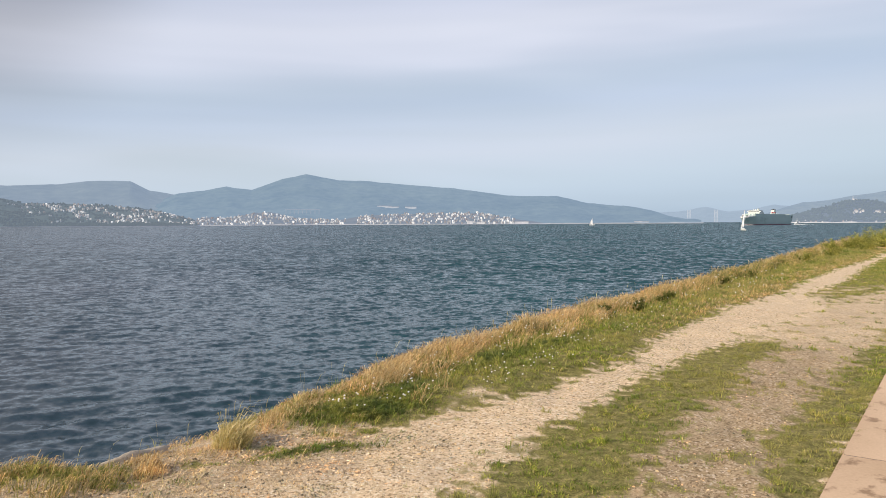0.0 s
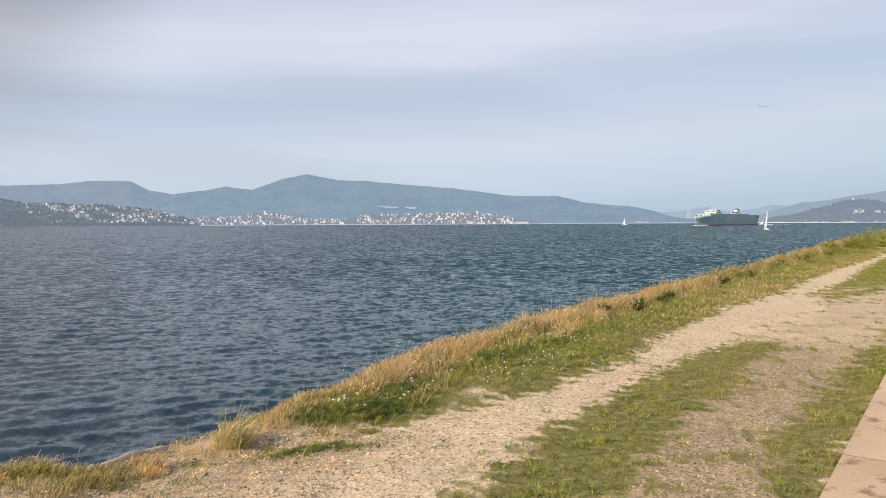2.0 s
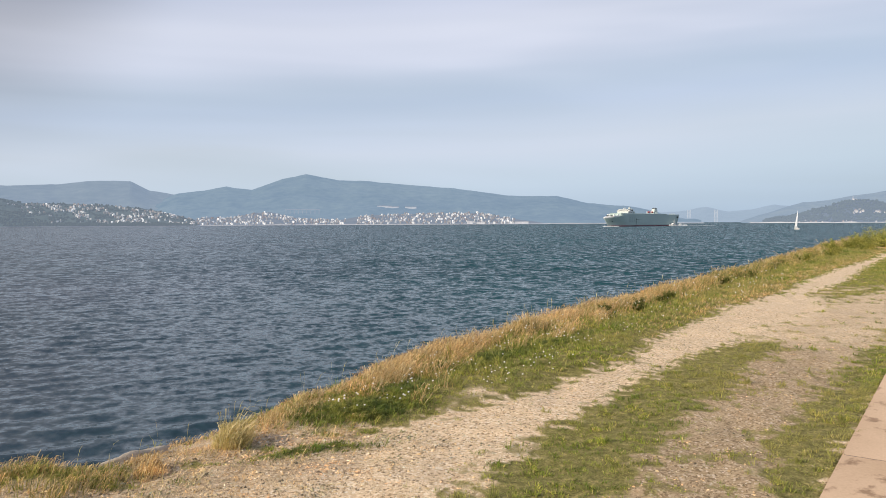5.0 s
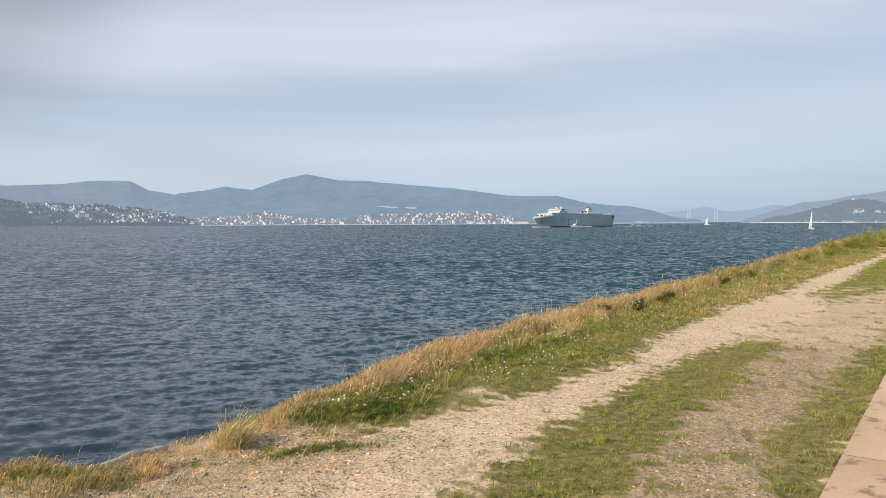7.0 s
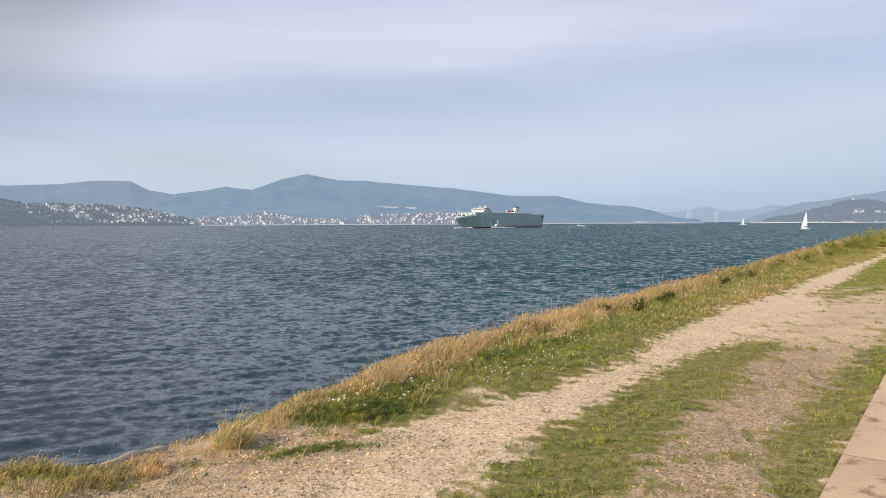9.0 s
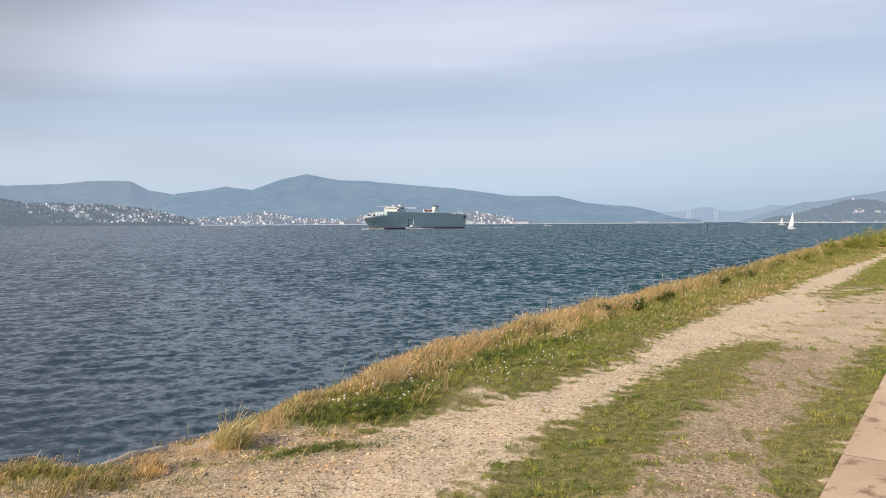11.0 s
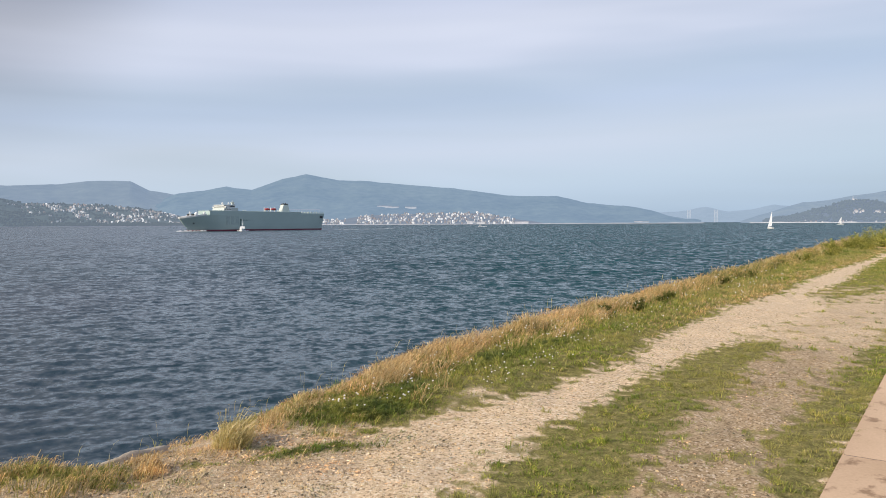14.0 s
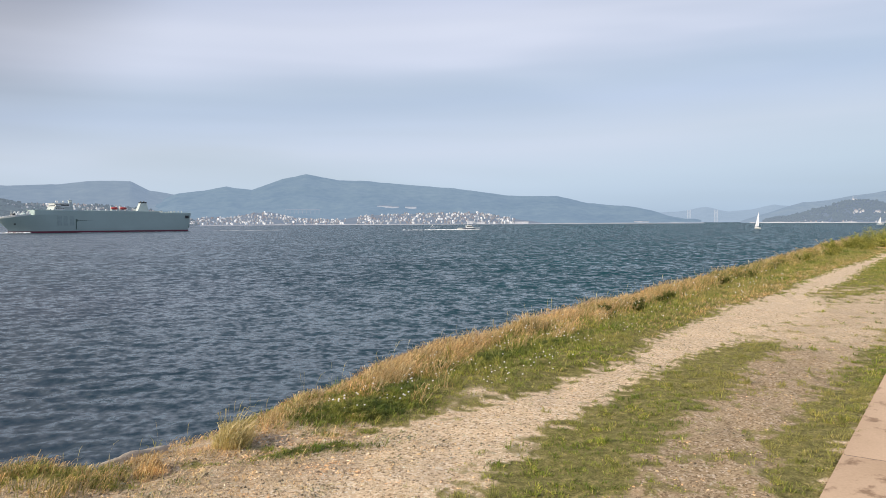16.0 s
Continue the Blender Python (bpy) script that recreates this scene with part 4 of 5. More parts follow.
def make_bank_grass():
    t, n, rng = spread(380000, 1.2, 60, 2.0, -6.6, -3.3, 31)
    lip, pl, *_ = lines(t)
    tuft = fbm(*place(t, n), 0.7, 3, 14)
    edge = np.clip((lip + np.interp(t, [4, 6, 12, 18], [0.46, 0.46, 0.52, 0.52]) - n + 0.3 * tuft) / 0.5, 0, 1) * np.clip((n - lip + 1.1) / 0.4, 0, 1)
    thin = np.interp(t, [2.4, 2.65, 3.7, 4.6], [0.75, 0.14, 0.14, 1.0]) + np.where((n < lip + 0.1) & (t > 2.4) & (t < 4.6), 0.3 * np.clip(0.6 + 2 * tuft, 0, 1.5), 0)
    keep = rng.random(len(t)) < edge * thin
    t, n, tuft = t[keep], n[keep], tuft[keep]
    k = len(t)
    green = rng.random(k) < np.clip(0.02 + 0.7 * np.clip(fbm(*place(t, n), 2.6, 2, 15) - 0.35, 0, 1) + 0.8 * np.clip((t - 9.5) / 12, 0, 1), 0, 0.85)
    green &= t > 5.6
    green |= (t < 2.65) & (rng.random(k) < 0.62)
    h = rng.uniform(0.06, 0.21, k) * (1 + 0.35 * np.clip(tuft, -0.6, 1)) * np.interp(t, [2.3, 2.65, 3.6, 4.6, 7.0], [0.42, 0.3, 0.3, 0.6, 0.95]) * (1 + 0.45 * np.clip(fbm(*place(t, n), 1.7, 2, 24), -1, 1)) * (1 + np.clip((t - 14) / 30, 0, 1.0))
    w = rng.uniform(0.0025, 0.006, k) * (1 + np.clip((t - 6) / 14, 0, 3))
    d = ~green
    blades("dry_grass", "tall golden dry grass along the lip of the bank", M["straw"], t[d], n[d], h[d], w[d] * 0.85, 1.0, 32, heads=True)
    blades("rank_grass", "rank green grass among the dry stalks", M["rank"], t[green], n[green], h[green] * 1.0, w[green] * 1.1, 0.85, 33)


def make_edge_tufts():
    """Longer blades that lean over the edge of the pavement."""
    t, n, rng = spread(16000, 3.8, 20, 1.5, -0.82, -0.645, 25)
    clump = fbm(*place(t, n), 0.45, 3, 26)
    keep = rng.random(len(t)) < np.clip(0.3 + 1.1 * clump, 0, 1)
    t, n = t[keep], n[keep]
    blades("edge_grass", "rank green grass along the pavement edge", M["turf"], t, n, rng.uniform(0.022, 0.058, len(t)) * (1 + 0.6 * np.clip(fbm(*place(t, n), 0.3, 2, 36), -0.6, 1)), rng.uniform(0.0025, 0.005, len(t)), 1.5, 27)


def make_clover():
    """Deep green clover in the hollows of the bank turf."""
    rng = np.random.default_rng(91)
    T, N = [], []
    for t0, n0, dt, dn, slant, count in ((4.5, -4.1, 0.26, 0.13, 0.35, 8000), (5.1, -4.3, 0.25, 0.12, 0.2, 4000), (6.7, -4.45, 0.5, 0.1, 0.1, 7000), (8.3, -4.35, 0.5, 0.1, 0.0, 5000), (3.62, -3.72, 0.2, 0.07, 0.5, 1500)):
        q = rng.normal(0, 1, count)
        T.append(t0 + dt * q)
        N.append(n0 + dn * rng.normal(0, 1, count) + slant * dt * q)
    t, n = np.concatenate(T), np.concatenate(N)
    h = rng.uniform(0.03, 0.085, len(t)) * (1 + 0.5 * np.clip(fbm(*place(t, n), 0.16, 2, 92), -0.8, 1)) * np.where(t < 4.0, 0.55, 1.0)
    blades("clover", "deep green clover clumps in the bank turf", M["clover"], t, n, h, rng.uniform(0.004, 0.009, len(t)), 1.3, 93, "plants")


make_turf()
make_dry_turf()
make_clover()
make_edge_tufts()
make_bank_grass()


def make_pavement():
    e = empty("pavement", "pinkish concrete promenade pavement", "pavement")
    e["kind"] = "structure"
    rng = random.Random(4)
    ang = math.degrees(math.atan2(ALONG[1], ALONG[0]))
    t = -6.45
    while t < 60:
        bm = boxed(0.006, 3.994, -2.6, 0, -0.12, 0.026)
        ob = part("slab", bm, M["slab"], e)
        x, y = place(t, -0.66)
        ob.matrix_local = pose(x, y, 0, 0, 0, ang)
        joint = part("joint", boxed(-0.006, 0.006, -2.58, -0.01, -0.1, 0.0255), M["joint"], e, "dark filled joint")
        joint.matrix_local = pose(x, y, 0, 0, 0, ang)
        t += 4.0
    return e


make_pavement()


# ---------------------------------------------------------------- small things on the bank


def make_pebbles():
    t, n, rng = spread(130000, 1.8, 14, 2.3, -4.5, -0.62, 41)
    g, w = cover(t, n)
    keep = rng.random(len(t)) < np.clip(1 - 1.5 * g, 0, 1) * (0.5 + 0.1 * w) * np.interp(t, [5, 9], [1, 0.35])
    t, n = t[keep], n[keep]
    fine = len(t)
    # coarser stones washed together below the lip
    tc, nc = rng.uniform(2.2, 4.5, 9000), rng.uniform(-4.45, -3.0, 9000)
    heap = np.exp(-((nc + 4.08 - 0.35 * (tc - 3.5)) / 0.12) ** 2) * np.exp(-((tc - 3.65) / 0.35) ** 2)
    pick = rng.random(9000) < np.clip(0.2 + 0.25 * fbm(*place(tc, nc), 0.3, 2, 37), 0, 0.5) + 0.9 * heap
    pick &= (nc > lines(tc)[0]) & (rng.random(9000) > cover(tc, nc)[0])
    t, n = np.concatenate([t, tc[pick]]), np.concatenate([n, nc[pick]])
    k = len(t)
    x, y = place(t, n)
    c = np.stack([x, y, ground_z(t, n)], -1)
    r = 0.0024 + 0.009 * rng.random(k) ** 5 + 0.0003 * np.clip(t - 5, 0, 8)
    r = r * np.where((t < 4.6) & (n < -2.9), 1.15, 1.0)
    r[fine:] = 0.005 + 0.011 * rng.random(k - fine) ** 2
    a = rng.uniform(0, 6.28, k)
    e1 = np.stack([np.cos(a), np.sin(a), 0.2 * rng.normal(size=k)], -1) * (r * rng.uniform(1.0, 1.7, k))[:, None]
    e2 = np.stack([-np.sin(a), np.cos(a), 0.2 * rng.normal(size=k)], -1) * (r * rng.uniform(0.7, 1.1, k))[:, None]
    e3 = np.array([0, 0, 1.0]) * (r * rng.uniform(0.5, 0.9, k))[:, None]
    v = np.stack([c + e1, c + e2, c - e1, c - e2, c + e3, c - e3], 1).reshape(-1, 3)
    f = np.array([[0, 1, 4], [1, 2, 4], [2, 3, 4], [3, 0, 4], [1, 0, 5], [2, 1, 5], [3, 2, 5], [0, 3, 5]])[None] + (np.arange(k) * 6)[:, None, None]
    tagged(arrays("loose_gravel", v, f.reshape(-1, 3), M["pebble"]), "loose pale gravel stones", "gravel", kind="stuff")


def make_flowers():
    """White clover and daisy heads on short stems in the bank turf."""
    t, n, rng = spread(2700, 3.6, 24, 1.5, -5.2, -3.0, 43)
    lip, pl, *_ = lines(t)
    patch = fbm(*place(t, n), 1.2, 2, 16)
    keep = (n > lip + 0.2) & (n < pl - 0.1) & (patch > -0.12) & (rng.random(len(t)) < 0.55 * np.interp(t, [8, 13], [1, 0.25]))
    t, n = t[keep], n[keep]
    k = len(t)
    x, y = place(t, n)
    top = ground_z(t, n) + rng.uniform(0.07, 0.16, k) + 0.05 * (n < lip[keep] + 0.4)
    r = rng.uniform(0.005, 0.0105, k) * (1 + np.clip((t - 6) / 14, 0, 1))
    a = np.arange(6) * np.pi / 3
    ring = np.stack([x[:, None] + np.cos(a) * r[:, None], y[:, None] + np.sin(a) * r[:, None], top[:, None] + 0 * a], -1)
    mid = np.stack([x, y, top + r * 0.8], -1)[:, None]
    low = np.stack([x, y, top - r * 0.9], -1)[:, None]
    v = np.concatenate([ring, mid, low], 1).reshape(-1, 3)
    f = np.array([[i, (i + 1) % 6, 6] for i in range(6)] + [[(i + 1) % 6, i, 7] for i in range(6)])[None] + (np.arange(k) * 8)[:, None, None]
    tagged(arrays("clover_flowers", v, f.reshape(-1, 3), M["petal"]), "small white clover flowers in the grass", "flowers", kind="stuff")


def tussock(name, label, t0, n0, radius, height, count, mat, seed, lean=0.6):
    """One clump of long grass that fans out from its root."""
    rng = np.random.default_rng(seed)
    q, a = radius * np.sqrt(rng.random(count)), rng.uniform(0, 6.28, count)
    t, n = t0 + q * np.cos(a), n0 + q * np.sin(a)
    h = height * (0.25 + 0.75 * rng.random(count) ** 1.7) * (1 - 0.4 * (q / radius) ** 2)
    ob = blades(name, label, mat, t, n, h, rng.uniform(0.003, 0.006, count), lean, seed + 1, heads=True)
    ob["kind"] = "thing"
    return ob


def make_rock(name, label, t0, n0, size, seed):
    bm = bmesh.new()
    bmesh.ops.create_icosphere(bm, subdivisions=3, radius=1.0)
    for v in bm.verts:
        d = 1 + 0.5 * noise.noise(v.co * 1.3 + Vector((seed, 0, 0))) + 0.08 * noise.noise(v.co * 4 + Vector((0, seed, 0)))
        v.co = Vector((v.co.x * size[0] * d, v.co.y * size[1] * d, v.co.z * size[2] * d))
    ob = mesh_object(name, bm, M["rock"], smooth=True)
    x, y = place(t0, n0)
    ob.matrix_world = pose(x, y, float(ground_z(np.array(t0), np.array(n0))), 0, 0, 54)
    return tagged(ob, label, "rock")


def make_shrub(t0, n0, size, seed, label="yellow-green leafy shrub on the bank", leaf="shrub"):
    """A leafy weed bush: stems from the root, leaves all along them."""
    rng = np.random.default_rng(seed)
    x, y = place(t0, n0)
    e = empty("leafy_shrub", label, "shrub", "shrubs along the bank", (x, y, float(ground_z(np.array(t0), np.array(n0)))))
    stems, V = bmesh.new(), []
    for _ in range(22):
        a, r = rng.uniform(0, 6.28), size * rng.uniform(0.2, 0.9)
        tip = Vector((math.cos(a) * r, math.sin(a) * r, size * rng.uniform(0.3, 1.15) * (1 - 0.35 * r / size)))
        rod(stems, (tip.x * 0.2, tip.y * 0.2, 0), tip, 0.012, 0.006, 5)
        for _ in range(110):
            q = rng.uniform(0.2, 1.12)
            p = np.array(tip) * q + rng.normal(0, 0.09 * size, 3)
            u, w = rng.normal(0, 1, 3), rng.normal(0, 1, 3)
            u, w = u / np.linalg.norm(u) * 0.034 * min(1, size * 1.6), w / np.linalg.norm(w) * 0.021 * min(1, size * 1.6)
            V.append([p - u, p + w, p + u, p - w])
    part("stem", stems, M["rank"], e)
    v = np.array(V).reshape(-1, 3)
    ob = arrays("foliage", v, np.arange(len(v)).reshape(-1, 4), M[leaf])
    ob.parent = e


def make_stalks():
    """Single tall seed stalks that stand clear of the bank grass."""
    t, n, rng = spread(150, 2.2, 26, 1.5, -0.3, 0.45, 71)
    n = lines(t)[0] + n
    h = rng.uniform(0.2, 0.5, len(t)) * np.interp(t, [2, 4, 8], [0.45, 0.8, 1.0])
    blades("seed_stalks", "thin pale seed stalks above the bank grass", M["reed"], t, n, h, rng.uniform(0.002, 0.004, len(t)) * np.interp(t, [6, 25], [1, 3]), 0.35, 72, heads=True)


make_pebbles()
make_flowers()
make_stalks()
tussock("grass_tussock", "tall straw-green grass tussock at the lip of the bank", 3.34, -4.24, 0.07, 0.42, 110, M["reed"], 51, 0.95)
tussock("grass_tussock", "dense straw-coloured grass clump at the lip of the bank", 3.36, -4.25, 0.14, 0.24, 1300, M["reed"], 55, 0.85)
tussock("grass_tussock", "straw-green grass clump above the grey rock", 2.72, -4.27, 0.08, 0.13, 220, M["straw"], 57, 0.8)
tussock("grass_tussock", "low dry grass tussock beside a grey rock", 2.68, -4.2, 0.10, 0.13, 260, M["straw"], 53, 0.7)
make_rock("bank_rock", "low grey weathered rock at the lip of the bank", 2.83, -4.64, (0.26, 0.05, 0.05), 1.0)
tussock("grass_tussock", "sparse dry grass clump on the grey rock", 2.8, -4.46, 0.12, 0.09, 300, M["straw"], 58, 0.8)
for k, (t0, dn, sz) in enumerate(((30, 0.6, 0.4), (35, 1.0, 0.38), (39, 0.7, 0.6), (43, 1.7, 0.52), (45, 0.9, 0.8), (49, 2.1, 0.65), (52, 1.1, 0.9), (56, 1.9, 0.85), (60, 1.2, 1.1))):
    make_shrub(t0, float(lines(np.array(float(t0)))[0]) + dn, sz, 60 + k)
for k, (t0, dn, sz) in enumerate(((11.0, 0.55, 0.15), (11.6, 0.3, 0.17), (12.2, 0.6, 0.16), (12.9, 0.35, 0.18), (13.7, 0.55, 0.16), (14.5, 0.4, 0.17), (18.5, 0.5, 0.2), (21, 0.6, 0.2))):
    make_shrub(t0, float(lines(np.array(float(t0)))[0]) + dn, sz, 80 + k, "low dark green weed clump in the bank grass", "weed")

# ---------------------------------------------------------------- vessels


def ship_section(xw, xd, bw, bd, zd):
    """One frame of the hull, from keel to deck, port and starboard."""
    side = [(-3.0, 0.55), (0.0, 0.94), (0.25 * zd, 1.0)]
    pts = []
    for z, q in side:
        pts.append((xw, bw * q, z))
    for s in (0.55, 0.8, 1.0):
        pts.append((xw + (xd - xw) * s ** 1.3, bw + (bd - bw) * s ** 1.2, zd * s))
    return [(x, y, z) for x, y, z in pts] + [(x, -y, z) for x, y, z in reversed(pts)]


def make_ship():
    ship = empty("car_carrier", "grey-green car carrier ship with white bridge under way", "ship")
    st = [(-70.5, -72.5, 9.0, 10.4, 14.4), (-62, -62.5, 10.3, 10.5, 14.4), (-40, -40, 10.5, 10.5, 14.4), (0, 0, 10.5, 10.5, 14.4), (28, 28, 10.4, 10.5, 14.4), (40, 42, 9.2, 10.4, 14.4),
          (50, 54, 6.4, 9.4, 13.4), (57, 62, 3.6, 7.2, 12.2), (62.5, 68.5, 1.4, 4.0, 11.3), (65.5, 72.5, 0.25, 0.7, 10.8)]
    part("hull", loft(bmesh.new(), [ship_section(*s) for s in st]), M["hull"], ship, "grey-green painted steel hull", True).data.set_sharp_from_angle(angle=radians(32))
    # upper garage decks, flush with the sides and stepped down aft
    ring = lambda x, b, z: [(x, b, 13.6), (x, b, z - 0.3), (x, b - 0.3, z), (x, -b + 0.3, z), (x, -b, z - 0.3), (x, -b, 13.6)]
    part("upper_hull", loft(bmesh.new(), [ring(-72.45, 10.45, 16.0), ring(-45.2, 10.52, 16.0), ring(-45, 10.52, 17.2), ring(40, 10.52, 17.6), ring(46, 10.3, 17.7), ring(49.5, 9.6, 17.7)]), M["hull"], ship, "slab-sided grey-green upper garage decks")
    red = [(-70.6, 9.05), (-62, 10.36), (-40, 10.56), (0, 10.56), (28, 10.46), (40, 9.24), (50, 6.44), (57, 3.64), (62.5, 1.44), (65.6, 0.3)]
    part("boot_topping", loft(bmesh.new(), [[(x, b * 0.95, -1), (x, b * 1.0, 1.35), (x, -b * 1.0, 1.35), (x, -b * 0.95, -1)] for x, b in red]), M["red"], ship, "red boot topping at the waterline")
    # forecastle
    part("forecastle", loft(bmesh.new(), [[(x, b, z0), (x, b + 0.25, z1), (x, -b - 0.25, z1), (x, -b, z0)] for x, b, z0, z1 in ((52, 9.35, 13.2, 14.7), (62, 7.2, 12.2, 13.5), (68.5, 4.0, 11.3, 12.6), (72.6, 0.8, 10.8, 12.1))]), M["ship_white"], ship, "white forecastle bulwark")
    for x, lean in ((60.2, 1.6), (54.6, 2.2)):
        for y in (-1, 1):
            b = 7.4 if x < 58 else 5.6
            part("bulwark_stay", prism(bmesh.new(), [(x - 1.3, 13.0), (x + 1.5, 13.0), (x + 0.9 - lean, 16.5), (x - 0.1 - lean, 16.5)], min(y * (b - 0.9), y * (b + 0.5)), max(y * (b - 0.9), y * (b + 0.5))), M["ship_white"], ship, "white slanting bulwark stay")
    part("breakwater", prism(bmesh.new(), [(53.0, 13.3), (57.0, 13.3), (55.4, 15.0), (53.0, 15.0)], -7.6, 7.6), M["hull"], ship, "low grey-green breakwater")
    for y in (-3.5, 3.5):
        part("windlass", rod(bmesh.new(), (62, y - 1.2, 14.2), (62, y + 1.2, 14.2), 0.9), M["dark"], ship)
    bm = rod(bmesh.new(), (63, 0, 12), (63, 0, 17.5), 0.2, 0.12)
    rod(bm, (63, -1.2, 16), (63, 1.2, 16), 0.08)
    part("foremast", bm, M["ship_white"], ship, "white foremast")
    # bridge, set back behind the crenellated front rail of the garage deck
    for y in (-1, 1):
        for k in range(7):
            part("rail_screen", boxed(38 + 1.9 * k, 39.1 + 1.9 * k, min(y * 9.9, y * 10.15), max(y * 9.9, y * 10.15), 17.3, 17.9 + 0.3 * ((k * 5) % 3 == 0), 0.03), M["hull"], ship)
    part("accommodation", prism(bmesh.new(), [(22, 17.3), (36.6, 17.3), (35.2, 20.1), (22, 20.1)], -9.4, 9.4), M["funnel"], ship, "pale grey-green accommodation block")
    for y in (-1, 1):
        part("accommodation_side", prism(bmesh.new(), [(28.5, 17.5), (36.2, 17.5), (35.1, 20.0), (28.5, 20.0)], min(y * 9.4, y * 9.5), max(y * 9.4, y * 9.5)), M["ship_white"], ship, "white painted side of the accommodation")
        for k in range(4):
            part("porthole", boxed(29.0 + 1.6 * k, 29.8 + 1.6 * k, min(y * 9.4, y * 9.54), max(y * 9.4, y * 9.54), 18.4, 19.2), M["glass"], ship)
    wheelhouse = part("wheelhouse", prism(bmesh.new(), [(24.2, 20.12), (34.6, 20.12), (35.4, 21.5), (34.8, 22.6), (24.2, 22.6)], -8.4, 8.4), M["ship_white"], ship, "white wheelhouse")
    part("roof", boxed(23.6, 35.6, -8.9, 8.9, 22.6, 22.95, 0.1), M["ship_white"], wheelhouse)
    for y in (-1, 1):
        part("bridge_wing", boxed(31.2, 35.0, min(y * 8.4, y * 11), max(y * 8.4, y * 11), 20.3, 21.5, 0.1), M["ship_white"], wheelhouse)
    part("window_band", prism(bmesh.new(), [(24.8, 20.9), (35.3, 20.9), (35.25, 21.9), (24.8, 21.9)], -8.46, 8.46), M["glass"], wheelhouse, "dark wheelhouse windows")
    mast = loft(bmesh.new(), [[(21.6 + q, -w, z), (21.6 + q, w, z), (21.6 - q, w, z), (21.6 - q, -w, z)] for q, w, z in ((1.7, 1.9, 17.3), (1.2, 1.4, 22.6), (0.8, 0.9, 25.2))])
    rod(mast, (21.6, -3.0, 24.4), (21.6, 3.0, 24.4), 0.2)
    box(mast, 20.4, 23.1, -1.4, 1.4, 25.2, 25.6)
    rod(mast, (21.6, 0, 25.5), (21.6, 0, 27.2), 0.22, 0.1)
    part("radar_mast", mast, M["funnel"], ship, "grey-green radar mast tower")
    for x, y in ((30, -3), (27.5, 3), (32, 1)):
        bm = rod(bmesh.new(), (x, y, 22.8), (x, y, 24.0), 0.12)
        bmesh.ops.create_uvsphere(bm, u_segments=10, v_segments=6, radius=0.75, matrix=Matrix.Translation((x, y, 24.3)))
        part("satellite_dome", bm, M["ship_white"], wheelhouse, smooth=True)
    # lifeboats on the weather deck
    for x, y in ((-9.5, 7.5), (-16.5, 7.5)):
        body = [[(x + dx, y + w * math.cos(a), 19.3 + h * math.sin(a)) for a in [k * math.pi / 6 for k in range(12)]] for dx, w, h in ((-2.7, 0.3, 0.4), (-2.0, 1.1, 0.9), (0, 1.3, 1.1), (1.9, 1.1, 0.9), (2.7, 0.3, 0.4))]
        boat = part("lifeboat", loft(bmesh.new(), body), M["orange"], ship, "orange enclosed lifeboat", True)
        for dx in (-2.2, 2.2):
            part("davit", boxed(x + dx - 0.2, x + dx + 0.2, y - 1.9, y - 1.3, 17.2, 21.0, 0.05), M["ship_white"], boat)
    # funnel
    fr = [[(-36.5 + a, -7.0, z), (-36.5 + a, -2.0, z), (-36.5 - b, -2.0, z), (-36.5 - b, -7.0, z)] for a, b, z in ((4.8, 4.6, 17.2), (2.9, 3.6, 21.6), (2.0, 3.0, 24.0))]
    funnel = part("funnel", loft(bmesh.new(), fr), M["funnel"], ship, "tapered pale grey-green funnel casing")
    part("funnel_top", boxed(-39.6, -34.4, -6.9, -2.1, 24.0, 25.0, 0.15), M["dark"], funnel, "black funnel top")
    for x in (-34.5, -37):
        part("exhaust_pipe", rod(bmesh.new(), (x - 0.8, -4.5, 24.9), (x - 1.2, -4.5, 25.8), 0.45), M["dark"], funnel)
    # deck clutter
    rng = random.Random(8)
    for k in range(20):
        x, y = rng.choice((rng.uniform(-68, -46), rng.uniform(-40, 16))), rng.choice((-1, 1)) * rng.uniform(5, 9.6)
        z = 15.9 if x < -45 else 17.2
        bm = rod(bmesh.new(), (x, y, z), (x, y, z + rng.uniform(0.5, 1.0)), 0.35)
        bmesh.ops.create_uvsphere(bm, u_segments=8, v_segments=5, radius=0.5, matrix=Matrix.Translation((x, y, z + 1.0)))
        part("deck_vent", bm, M["funnel"], ship)
    for y in (-10.35, 10.35):
        bm = bmesh.new()
        for x in range(-72, -44, 3):
            rod(bm, (x, y, 15.9), (x, y, 16.9), 0.04, sides=5)
        for z in (16.4, 16.9):
            rod(bm, (-72, y, z), (-45, y, z), 0.035, sides=5)
        part("railing", bm, M["deck"], ship, "green deck railing")
    for y in (-1, 1):
        part("mooring_port", boxed(-70.6, -67.4, min(y * 10.2, y * 10.5), max(y * 10.2, y * 10.56), 11.2, 13.6, 0.04), M["dark"], ship, "dark mooring port")
        # worn owner's marks: plain bars
        part("hull_mark", boxed(19.6, 20.8, min(y * 10.4, y * 10.56), max(y * 10.4, y * 10.56), 8.5, 10.6), M["mark"], ship)
        for k in range(8):
            part("hull_mark", boxed(18.6 - 1.5 * k, 19.6 - 1.5 * k - 0.2, min(y * 10.4, y * 10.55), max(y * 10.4, y * 10.55), 9.1, 9.8), M["faint" if k > 4 else "mark"], ship)
        for k in range(3):
            part("faded_mark", boxed(22.0 + 4.4 * k, 25.2 + 4.4 * k, min(y * 10.38, y * 10.54), max(y * 10.38, y * 10.54), 5.6, 13.0), M["faint"], ship)
